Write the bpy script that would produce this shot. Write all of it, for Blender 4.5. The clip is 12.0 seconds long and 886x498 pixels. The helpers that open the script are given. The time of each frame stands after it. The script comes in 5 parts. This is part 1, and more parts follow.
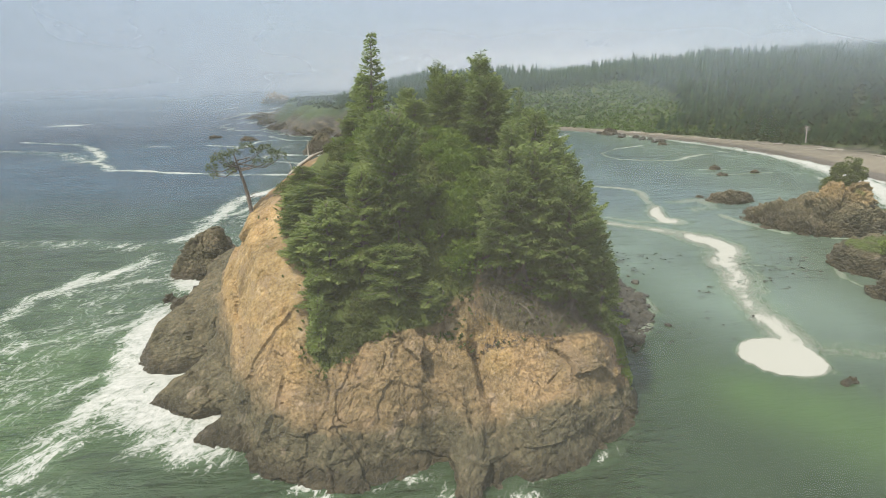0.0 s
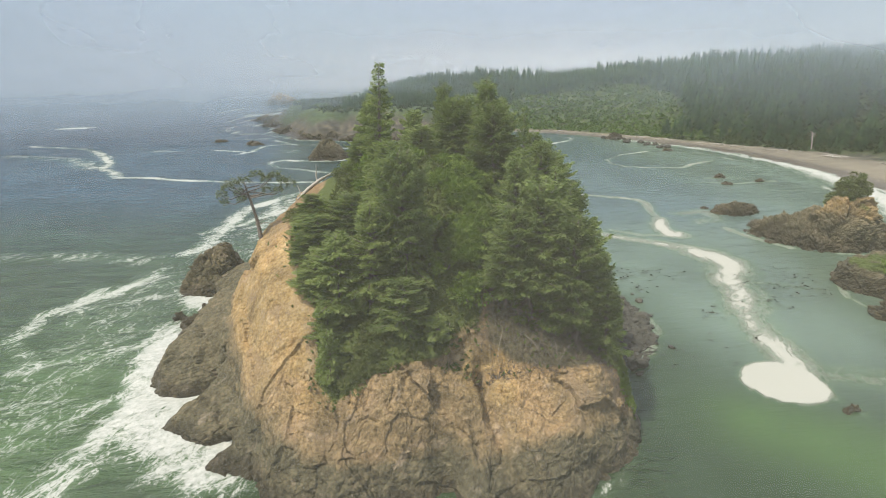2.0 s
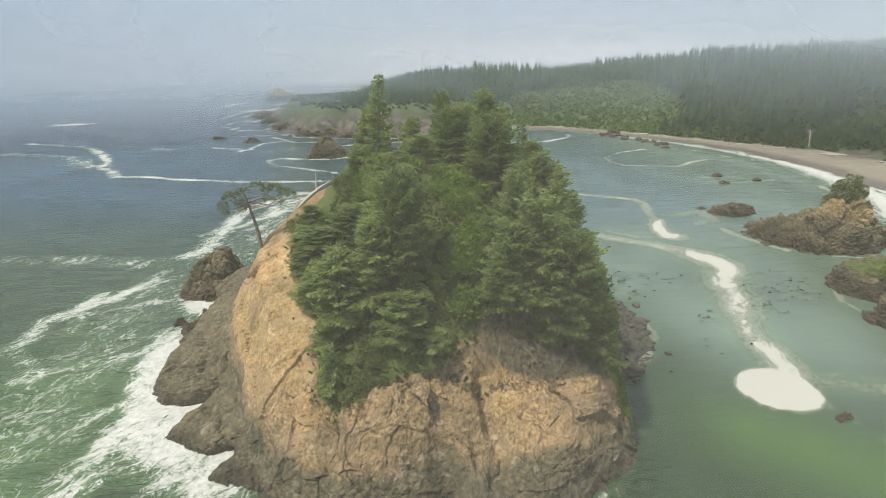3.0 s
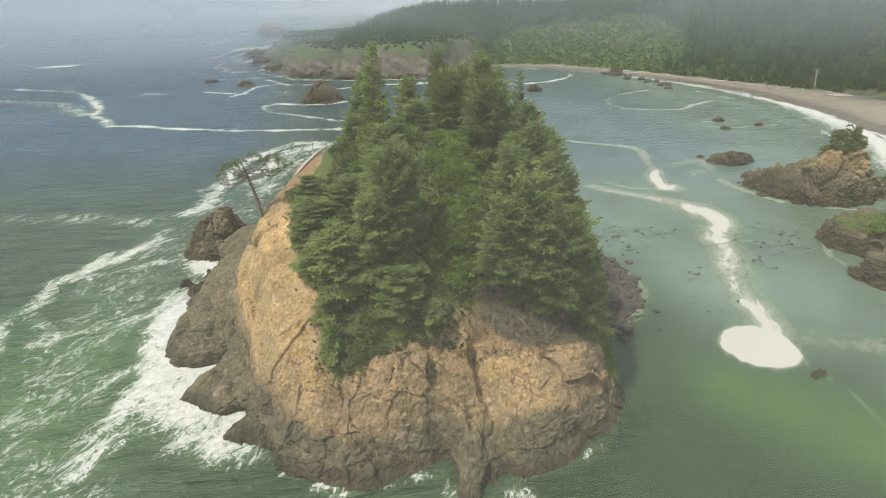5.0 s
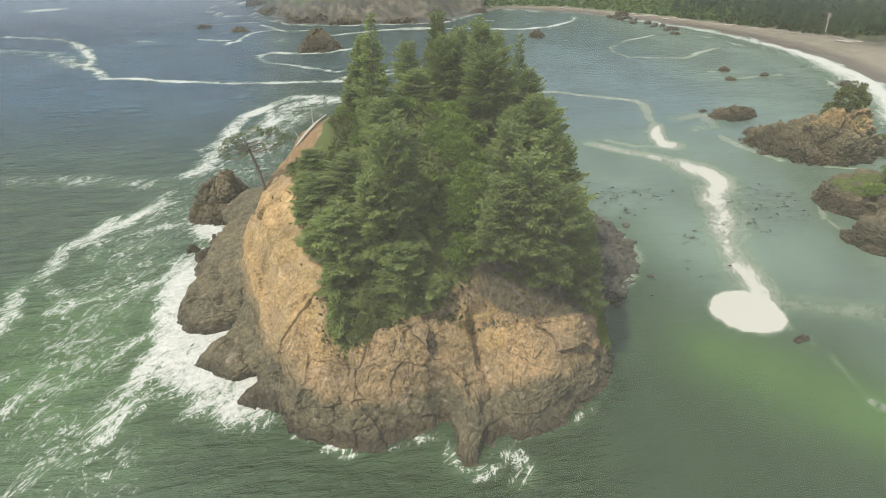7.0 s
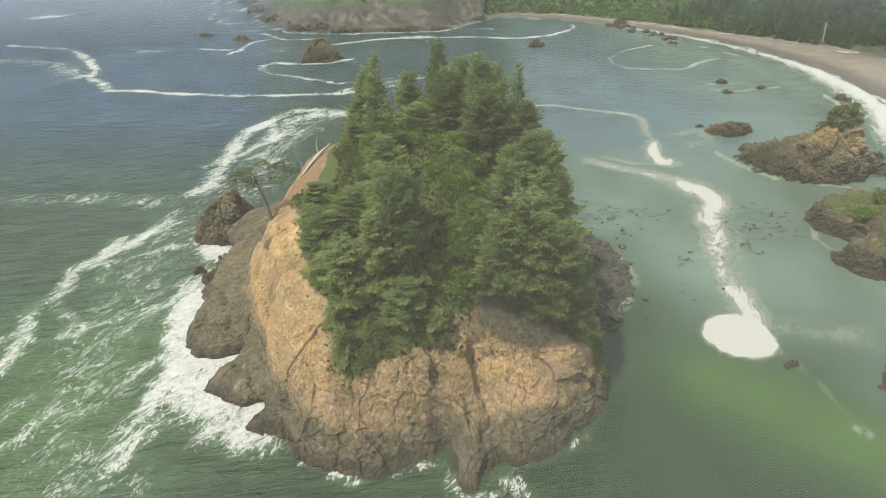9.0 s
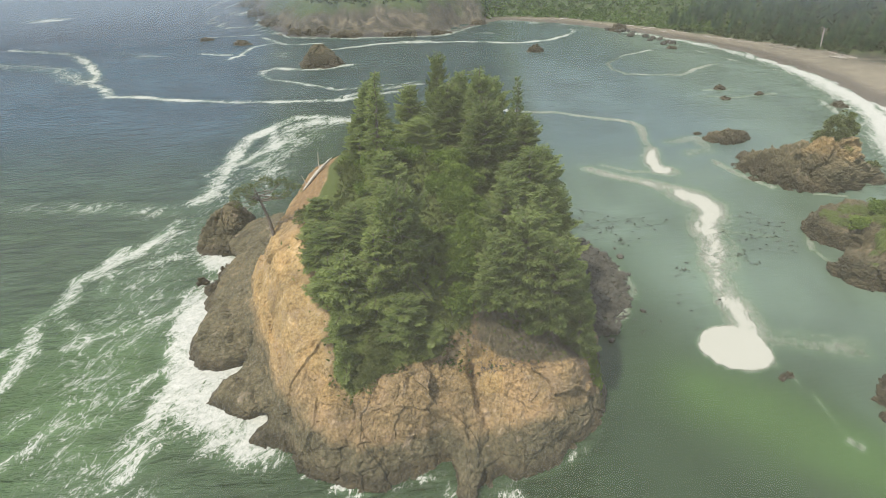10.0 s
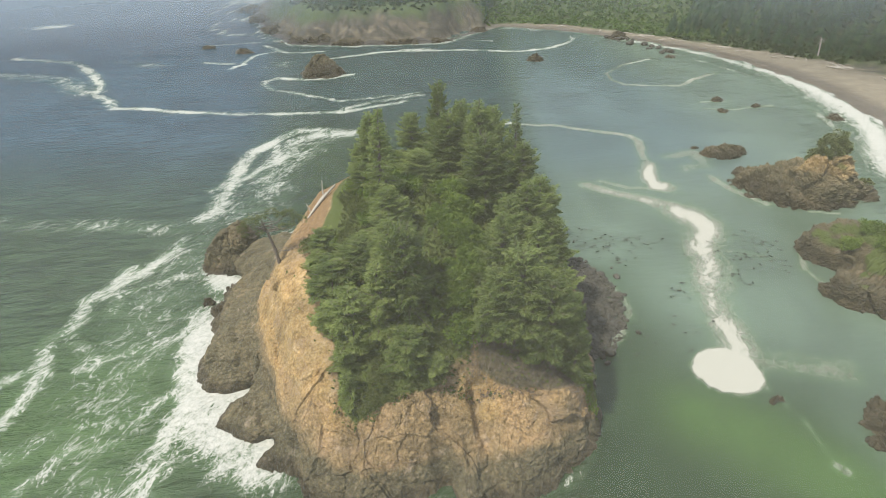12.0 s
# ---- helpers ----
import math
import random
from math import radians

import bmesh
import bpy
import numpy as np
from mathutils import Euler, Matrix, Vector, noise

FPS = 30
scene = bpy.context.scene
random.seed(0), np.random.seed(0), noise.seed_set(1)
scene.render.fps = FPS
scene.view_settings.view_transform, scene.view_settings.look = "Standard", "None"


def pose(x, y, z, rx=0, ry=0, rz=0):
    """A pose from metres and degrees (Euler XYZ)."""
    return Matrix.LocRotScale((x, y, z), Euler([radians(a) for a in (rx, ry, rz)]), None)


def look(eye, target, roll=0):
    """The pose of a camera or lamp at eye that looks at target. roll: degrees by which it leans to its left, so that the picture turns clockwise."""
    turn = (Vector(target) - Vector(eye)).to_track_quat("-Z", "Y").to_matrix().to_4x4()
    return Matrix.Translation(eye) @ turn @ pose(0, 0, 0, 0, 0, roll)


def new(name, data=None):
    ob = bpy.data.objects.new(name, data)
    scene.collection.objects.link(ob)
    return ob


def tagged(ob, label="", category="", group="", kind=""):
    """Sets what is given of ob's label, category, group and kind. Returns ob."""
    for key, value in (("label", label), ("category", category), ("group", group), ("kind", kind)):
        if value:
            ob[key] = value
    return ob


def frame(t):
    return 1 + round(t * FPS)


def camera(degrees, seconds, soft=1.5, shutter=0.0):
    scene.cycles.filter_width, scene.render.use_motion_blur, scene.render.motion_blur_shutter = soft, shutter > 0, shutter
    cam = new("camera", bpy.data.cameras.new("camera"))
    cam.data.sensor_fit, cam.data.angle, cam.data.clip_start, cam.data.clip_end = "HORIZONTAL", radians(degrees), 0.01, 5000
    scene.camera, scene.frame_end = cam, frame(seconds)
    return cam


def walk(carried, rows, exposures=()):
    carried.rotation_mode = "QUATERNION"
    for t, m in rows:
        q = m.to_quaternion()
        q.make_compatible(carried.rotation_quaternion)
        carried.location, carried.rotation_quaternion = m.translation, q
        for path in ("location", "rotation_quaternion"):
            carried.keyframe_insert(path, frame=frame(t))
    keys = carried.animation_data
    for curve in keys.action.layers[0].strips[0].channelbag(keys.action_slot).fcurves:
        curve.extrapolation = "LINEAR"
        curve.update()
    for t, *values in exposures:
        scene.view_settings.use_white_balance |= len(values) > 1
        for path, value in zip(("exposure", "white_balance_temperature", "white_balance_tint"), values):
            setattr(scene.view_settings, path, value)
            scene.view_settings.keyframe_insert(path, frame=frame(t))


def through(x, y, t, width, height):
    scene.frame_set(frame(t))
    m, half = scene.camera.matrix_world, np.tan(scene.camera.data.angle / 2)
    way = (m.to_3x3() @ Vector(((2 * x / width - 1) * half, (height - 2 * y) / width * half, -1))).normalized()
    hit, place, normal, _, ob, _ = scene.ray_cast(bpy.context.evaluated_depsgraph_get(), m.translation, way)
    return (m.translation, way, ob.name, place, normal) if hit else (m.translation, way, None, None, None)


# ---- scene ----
cam = camera(79.2, 12.0, soft=0.9)
PATH = [
    (0.0, -0.00, -0.00, 37.22, 71.828, 0.282, -0.002),
    (0.5, -0.04, 0.00, 38.03, 71.772, 0.250, 0.721),
    (1.0, -0.08, 0.07, 38.97, 71.716, 0.266, 0.751),
    (1.5, -0.19, 0.15, 40.01, 71.671, 0.248, 0.594),
    (2.0, -0.29, 0.22, 41.13, 71.624, 0.252, 0.462),
    (2.5, -0.38, 0.31, 42.30, 71.562, 0.213, 0.345),
    (3.0, -0.38, 0.28, 43.43, 70.929, 0.238, 0.272),
    (3.2, -0.33, 0.26, 43.88, 69.503, 0.279, 0.273),
    (4.8, 0.07, 0.10, 47.48, 64.229, 0.637, 0.043),
    (5.0, 0.12, 0.09, 47.93, 64.273, 0.685, 0.071),
    (5.5, 0.22, -0.03, 48.99, 63.384, 0.775, 0.080),
    (6.0, 0.24, -0.05, 50.09, 59.462, 0.798, 0.045),
    (6.5, 0.25, 0.06, 51.15, 58.310, 0.849, 0.029),
    (7.0, 0.27, 0.11, 52.24, 58.326, 0.899, 0.030),
    (9.0, 0.25, 0.21, 57.16, 58.276, 0.912, 0.037),
    (9.5, 0.27, 0.24, 58.37, 58.273, 0.920, 0.028),
    (10.0, 0.28, 0.33, 59.58, 58.279, 0.945, -0.000),
    (10.5, 0.29, 0.39, 60.82, 58.268, 0.949, 0.005),
    (11.0, 0.33, 0.43, 62.03, 58.278, 0.984, -0.011),
    (11.5, 0.35, 0.49, 63.28, 58.247, 1.001, 0.024),
    (12.0, 0.33, 0.52, 64.62, 58.182, 0.972, 0.031),
]
walk(cam, [(t, pose(*place)) for t, *place in PATH])

from mathutils.bvhtree import BVHTree

# ---- light ----
SUN_FROM = Vector((-0.40, -0.30, 0.86)).normalized()
world = bpy.data.worlds.new("world")
scene.world = world
world.use_nodes = True
wn = world.node_tree
sky = wn.nodes.new("ShaderNodeTexSky")
sky.sky_type, sky.sun_disc = "NISHITA", False
sky.sun_elevation = math.asin(SUN_FROM.z)
sky.sun_rotation = math.atan2(SUN_FROM.x, SUN_FROM.y)
sky.air_density, sky.dust_density, sky.ozone_density = 1.0, 4.0, 1.0
veil = wn.nodes.new("ShaderNodeMixRGB")
veil.inputs[0].default_value = 0.62
veil.inputs[2].default_value = (4.3, 4.95, 6.35, 1)
wn.links.new(sky.outputs[0], veil.inputs[1])
back = wn.nodes["Background"]
back.inputs["Strength"].default_value = 0.138
wn.links.new(veil.outputs[0], back.inputs["Color"])

sun_data = bpy.data.lights.new("sun", "SUN")
sun_data.energy, sun_data.angle, sun_data.color = 4.7, radians(2.0), (1.0, 0.93, 0.79)
new("sun", sun_data).matrix_world = look(SUN_FROM * 100, (0, 0, 0))


# ---- materials ----
class Nodes:
    """A small wrapper to write node materials in a few lines."""

    def __init__(self, name):
        self.mat = bpy.data.materials.new(name)
        self.mat.use_nodes = True
        self.t = self.mat.node_tree
        self.bsdf = self.t.nodes["Principled BSDF"]
        self.out = self.t.nodes["Material Output"]

    def put(self, socket, value):
        if isinstance(value, bpy.types.NodeSocket):
            self.t.links.new(value, socket)
        elif value is not None:
            socket.default_value = value

    def set(self, **kw):
        for k, v in kw.items():
            self.put(self.bsdf.inputs[k.replace("_", " ")], v)
        return self

    def pos(self):
        return self.t.nodes.new("ShaderNodeNewGeometry").outputs["Position"]

    def local(self):
        return self.t.nodes.new("ShaderNodeTexCoord").outputs["Object"]

    def attr(self, name):
        n = self.t.nodes.new("ShaderNodeAttribute")
        n.attribute_name = name
        return n.outputs["Fac"]

    def rand(self):
        return self.t.nodes.new("ShaderNodeObjectInfo").outputs["Random"]

    def island(self):
        return self.t.nodes.new("ShaderNodeNewGeometry").outputs["Random Per Island"]

    def noise(self, vec, scale, detail=4.0, rough=0.55, warp=0.0, stretch=None):
        if stretch:
            m = self.t.nodes.new("ShaderNodeMapping")
            self.t.links.new(vec, m.inputs["Vector"])
            m.vector_type = "TEXTURE"
            m.inputs["Scale"].default_value = [1 / a for a in stretch[:3]]
            if len(stretch) > 3:
                m.inputs["Rotation"].default_value = [radians(a) for a in stretch[3:]]
            vec = m.outputs[0]
        n = self.t.nodes.new("ShaderNodeTexNoise")
        self.t.links.new(vec, n.inputs["Vector"])
        n.inputs["Scale"].default_value, n.inputs["Detail"].default_value = scale, detail
        n.inputs["Roughness"].default_value, n.inputs["Distortion"].default_value = rough, warp
        return n.outputs[0]

    def voronoi(self, vec, scale, feature="DISTANCE_TO_EDGE"):
        n = self.t.nodes.new("ShaderNodeTexVoronoi")
        n.feature = feature
        self.t.links.new(vec, n.inputs["Vector"])
        n.inputs["Scale"].default_value = scale
        return n.outputs[0]

    def ramp(self, fac, *stops):
        n = self.t.nodes.new("ShaderNodeValToRGB")
        self.put(n.inputs[0], fac)
        e = n.color_ramp.elements
        while len(e) < len(stops):
            e.new(0.5)
        for el, (p, c) in zip(e, stops):
            el.position = p
            el.color = (c, c, c, 1) if isinstance(c, (int, float)) else (*c, 1)
        return n.outputs[0]

    def mix(self, fac, a, b, kind="MIX"):
        n = self.t.nodes.new("ShaderNodeMixRGB")
        n.blend_type = kind
        for sock, v in zip(n.inputs, (fac, a, b)):
            if isinstance(v, tuple) and len(v) == 3:
                v = (*v, 1)
            self.put(sock, v)
        return n.outputs[0]

    def math(self, op, a, b=None, clamp=False):
        n = self.t.nodes.new("ShaderNodeMath")
        n.operation, n.use_clamp = op, clamp
        self.put(n.inputs[0], a)
        self.put(n.inputs[1], b)
        return n.outputs[0]

    def bump(self, height, strength, distance, under=None):
        n = self.t.nodes.new("ShaderNodeBump")
        n.inputs["Strength"].default_value, n.inputs["Distance"].default_value = strength, distance
        self.put(n.inputs["Height"], height)
        self.put(n.inputs["Normal"], under)
        return n.outputs[0]


def rock_material():
    m = Nodes("coast_rock")
    p = m.pos()
    big = m.noise(p, 0.22, 5, 0.6)
    fine = m.noise(p, 1.6, 7, 0.70, 0.1)
    grit = m.noise(p, 7.0, 4, 0.7)
    streak = m.noise(p, 0.7, 4, 0.55, 0.5, (1.0, 1.0, 0.45, 0, 32, 10))
    dark = m.ramp(fine, (0.25, (0.045, 0.041, 0.026)), (0.52, (0.102, 0.092, 0.056)), (0.8, (0.192, 0.166, 0.100)))
    tan = m.ramp(fine, (0.25, (0.112, 0.082, 0.043)), (0.5, (0.235, 0.172, 0.090)), (0.78, (0.37, 0.280, 0.155)))
    ochre = m.ramp(m.mix(0.45, streak, fine), (0.30, (0.17, 0.108, 0.042)), (0.48, (0.30, 0.212, 0.096)), (0.70, (0.42, 0.325, 0.172)))
    blend = m.math("MULTIPLY_ADD", big, 0.55)
    blend.node.inputs[2].default_value = -0.27
    k_tan = m.ramp(m.math("ADD", m.attr("tan"), blend), (0.30, 0.0), (0.68, 1.0))
    k_och = m.ramp(m.math("ADD", m.attr("ochre"), blend), (0.32, 0.0), (0.62, 1.0))
    c = m.mix(k_tan, dark, tan)
    c = m.mix(k_och, c, ochre)
    pale = m.ramp(streak, (0.60, 0.0), (0.70, 1.0))
    c = m.mix(m.math("MULTIPLY", pale, 0.28), c, (0.44, 0.36, 0.28))
    def joints(scale, turn, long, keep):
        n = m.t.nodes.new("ShaderNodeMapping")
        n.vector_type = "TEXTURE"
        m.t.links.new(m.mix(0.55, p, m.noise(p, 0.7, 4, 0.6).node.outputs[1], "ADD"), n.inputs["Vector"])
        n.inputs["Rotation"].default_value = [radians(t) for t in turn]
        n.inputs["Scale"].default_value = (1.0, 1.0, long)
        d = m.voronoi(n.outputs[0], scale)
        some = m.ramp(m.noise(p, 0.23, 3, 0.5), (keep, 0.0), (keep + 0.08, 1.0))
        return m.math("MAXIMUM", m.ramp(d, (0.0, 0.0), (0.006, 0.5), (0.018, 1.0)), some)
    line1 = joints(0.15, (0, 36, 10), 2.4, 0.50)
    line2 = joints(0.42, (0, -30, 20), 1.6, 0.40)
    c = m.mix(1.0, c, m.ramp(line1, (0.0, 0.62), (1.0, 1.0)), "MULTIPLY")
    c = m.mix(1.0, c, m.ramp(line2, (0.0, 0.45), (1.0, 1.0)), "MULTIPLY")
    speck = m.math("MULTIPLY", m.ramp(m.noise(p, 3.4, 5, 0.75), (0.60, 0.0), (0.68, 0.6)), m.ramp(m.noise(p, 0.3, 3, 0.5), (0.48, 0.0), (0.60, 1.0)))
    c = m.mix(speck, c, (0.50, 0.44, 0.36))
    blotch = m.noise(p, 0.16, 5, 0.6, 0.5)
    c = m.mix(1.0, c, m.ramp(blotch, (0.32, (0.66, 0.68, 0.70)), (0.5, (1.0, 1.0, 1.0)), (0.68, (1.30, 1.22, 1.18))), "MULTIPLY")
    # relief shading in the colour: hollows of the bump darkened, knobs lightened
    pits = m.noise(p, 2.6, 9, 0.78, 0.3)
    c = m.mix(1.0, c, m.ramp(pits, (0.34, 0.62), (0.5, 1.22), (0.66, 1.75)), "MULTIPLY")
    pink = m.ramp(m.noise(p, 0.33, 5, 0.62, 0.4), (0.52, 0.0), (0.64, 0.55))
    c = m.mix(m.math("MULTIPLY", pink, k_tan), c, (0.34, 0.250, 0.158))
    c = m.mix(m.ramp(grit, (0.3, 0.0), (0.7, 0.5)), c, m.mix(1.0, c, (1.5, 1.45, 1.4), "MULTIPLY"))
    moss = m.ramp(m.math("ADD", m.attr("moss"), blend), (0.42, 0.0), (0.62, 1.0))
    c = m.mix(moss, c, m.ramp(grit, (0.3, (0.035, 0.055, 0.015)), (0.7, (0.15, 0.19, 0.05))))
    dry = m.ramp(m.math("ADD", m.attr("dry"), blend), (0.40, 0.0), (0.62, 1.0))
    c = m.mix(dry, c, m.ramp(fine, (0.3, (0.16, 0.10, 0.05)), (0.7, (0.40, 0.27, 0.14))))
    wet = m.attr("wet")
    c = m.mix(wet, c, m.mix(1.0, c, (0.50, 0.48, 0.47), "MULTIPLY"))
    m.set(Base_Color=c, Roughness=m.ramp(wet, (0.0, 0.92), (1.0, 0.38)))
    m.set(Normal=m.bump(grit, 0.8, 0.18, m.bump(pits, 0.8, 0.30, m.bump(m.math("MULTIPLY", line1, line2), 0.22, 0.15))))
    m.bsdf.inputs["Specular IOR Level"].default_value = 0.3
    return m.mat


def foliage_material(name, dark, mid, light, through=0.25, scale=0.35, bough=False):
    m = Nodes(name)
    p = m.pos()
    tone = m.noise(p, scale, 4, 0.6)
    each = m.attr("bough") if bough else m.island()
    c = m.ramp(m.math("ADD", m.math("MULTIPLY", tone, 0.55), m.math("MULTIPLY", each, 0.45)),
               (0.22, dark), (0.5, mid), (0.78, light))
    c = m.mix(0.35, c, m.ramp(m.rand(), (0.0, dark), (0.5, mid), (1.0, light)))
    m.set(Base_Color=c, Roughness=0.75)
    m.bsdf.inputs["Specular IOR Level"].default_value = 0.2
    tr = m.t.nodes.new("ShaderNodeBsdfTranslucent")
    m.put(tr.inputs["Color"], m.mix(1.0, c, (1.15, 1.25, 0.75), "MULTIPLY"))
    mixer = m.t.nodes.new("ShaderNodeMixShader")
    mixer.inputs[0].default_value = through
    m.t.links.new(m.bsdf.outputs[0], mixer.inputs[1])
    m.t.links.new(tr.outputs[0], mixer.inputs[2])
    m.t.links.new(mixer.outputs[0], m.out.inputs["Surface"])
    return m.mat


def bark_material(name, a, b):
    m = Nodes(name)
    n = m.noise(m.local(), 5.0, 5, 0.65, 0.4, (1, 1, 0.25))
    m.set(Base_Color=m.ramp(n, (0.3, a), (0.7, b)), Roughness=0.9, Normal=m.bump(n, 0.6, 0.05))
    return m.mat


def water_material():
    m = Nodes("sea_water")
    p = m.pos()
    foam, deep, teal, murk, calm = m.attr("foam"), m.attr("deep"), m.attr("teal"), m.attr("murk"), m.attr("calm")
    swell = m.noise(p, 0.11, 3, 0.5, 0.3, (1.0, 2.6, 1.0, 0, 0, 18))
    chop = m.noise(p, 0.75, 5, 0.62, 0.5, (0.7, 1.6, 1.0, 0, 0, 14))
    ripple = m.noise(p, 4.5, 3, 0.6)
    cloud = m.noise(p, 0.035, 5, 0.6, 0.7)
    c = m.mix(teal, (0.036, 0.062, 0.030), (0.150, 0.207, 0.162))
    c = m.mix(deep, c, (0.046, 0.086, 0.116))
    c = m.mix(murk, c, (0.066, 0.125, 0.036))
    c = m.mix(1.0, c, m.ramp(cloud, (0.3, 0.82), (0.7, 1.18)), "MULTIPLY")
    wave = m.noise(p, 0.26, 4, 0.62, 0.4, (0.38, 1.5, 1.0, 0, 0, 8))
    rough = m.ramp(calm, (0.0, 1.0), (1.0, 0.13))
    # light and dark of the waves put into the colour, following their bump
    c = m.mix(rough, c, m.mix(1.0, c, m.ramp(wave, (0.34, 0.82), (0.66, 1.20)), "MULTIPLY"))
    # foam breaks into torn streaks and threads where it is thin and closes up where it is thick
    torn = m.noise(p, 0.16, 9, 0.68, 1.0, (0.58, 1.25, 1.0, 0, 0, 64))
    thread = m.math("ABSOLUTE", m.math("SUBTRACT", m.noise(p, 0.30, 8, 0.66, 1.3, (0.62, 1.25, 1.0, 0, 0, 64)), 0.5))
    thread2 = m.math("ABSOLUTE", m.math("SUBTRACT", m.noise(p, 0.85, 6, 0.68, 1.2), 0.5))
    lace = m.math("ADD", m.ramp(thread, (0.0, 0.42), (0.050, 0.0)), m.ramp(thread2, (0.0, 0.30), (0.060, 0.0)))
    grain = m.noise(p, 1.4, 6, 0.72, 0.6)
    wild = m.ramp(calm, (0.0, 1.0), (1.0, 0.50))
    level = m.math("ADD", foam, m.math("MULTIPLY", wild, m.math("ADD", m.math("MULTIPLY", m.math("SUBTRACT", torn, 0.5), 1.7), lace)))
    cover = m.ramp(m.math("ADD", level, m.math("MULTIPLY", m.math("MULTIPLY", m.math("SUBTRACT", grain, 0.5), 0.5), wild)), (0.66, 0.0), (1.14, 1.0))
    thin = m.math("MULTIPLY", m.ramp(level, (0.40, 0.0), (0.85, 0.40), (1.30, 1.0)), m.ramp(foam, (0.06, 0.0), (0.60, 1.0)))
    cover = m.mix(calm, cover, thin)
    cover = m.math("MULTIPLY", cover, m.ramp(foam, (0.06, 0.0), (0.26, 1.0)))
    white = m.ramp(grain, (0.3, (0.36, 0.385, 0.34)), (0.62, (0.58, 0.59, 0.545)))
    c = m.mix(m.ramp(foam, (0.05, 0.0), (0.8, 0.45)), c, (0.18, 0.28, 0.15))
    white = m.mix(m.math("MULTIPLY", calm, 0.85), white, (0.43, 0.43, 0.37))
    c = m.mix(cover, c, white)
    m.set(Base_Color=c, Roughness=m.ramp(cover, (0.0, 0.20), (1.0, 0.85)), IOR=1.33)
    open_water = m.math("MULTIPLY", rough, m.ramp(cover, (0.0, 1.0), (0.8, 0.15)))
    h = m.bump(m.math("MULTIPLY", swell, open_water), 0.8, 2.0, None)
    h = m.bump(m.math("MULTIPLY", wave, open_water), 0.8, 1.5, h)
    h = m.bump(m.math("MULTIPLY", chop, open_water), 0.9, 0.7, h)
    h = m.bump(ripple, 0.25, 0.05, h)
    h = m.bump(m.math("MULTIPLY", cover, rough), 0.6, 0.25, h)
    m.set(Normal=h)
    return m.mat


def land_material():
    m = Nodes("shore_land")
    p = m.pos()
    sand_n = m.noise(p, 0.16, 5, 0.6, 0.3, (1, 1, 1))
    sand = m.ramp(sand_n, (0.3, (0.180, 0.158, 0.116)), (0.7, (0.270, 0.238, 0.176)))
    grass = m.ramp(m.noise(p, 0.11, 6, 0.65), (0.3, (0.030, 0.052, 0.018)), (0.55, (0.065, 0.095, 0.032)), (0.75, (0.115, 0.135, 0.052)))
    rock = m.ramp(m.noise(p, 0.28, 6, 0.68, 0.5, (1, 1, 0.5)), (0.32, (0.030, 0.029, 0.025)), (0.52, (0.085, 0.078, 0.060)), (0.72, (0.23, 0.19, 0.125)))
    c = m.mix(m.attr("plant"), sand, grass)
    c = m.mix(m.attr("rock"), c, rock)
    c = m.mix(m.attr("wet"), c, m.mix(1.0, c, (0.62, 0.60, 0.60), "MULTIPLY"))
    m.set(Base_Color=c, Roughness=m.ramp(m.attr("wet"), (0.0, 0.95), (1.0, 0.35)))
    m.set(Normal=m.bump(m.noise(p, 0.9, 5, 0.65), 0.5, 0.5))
    return m.mat


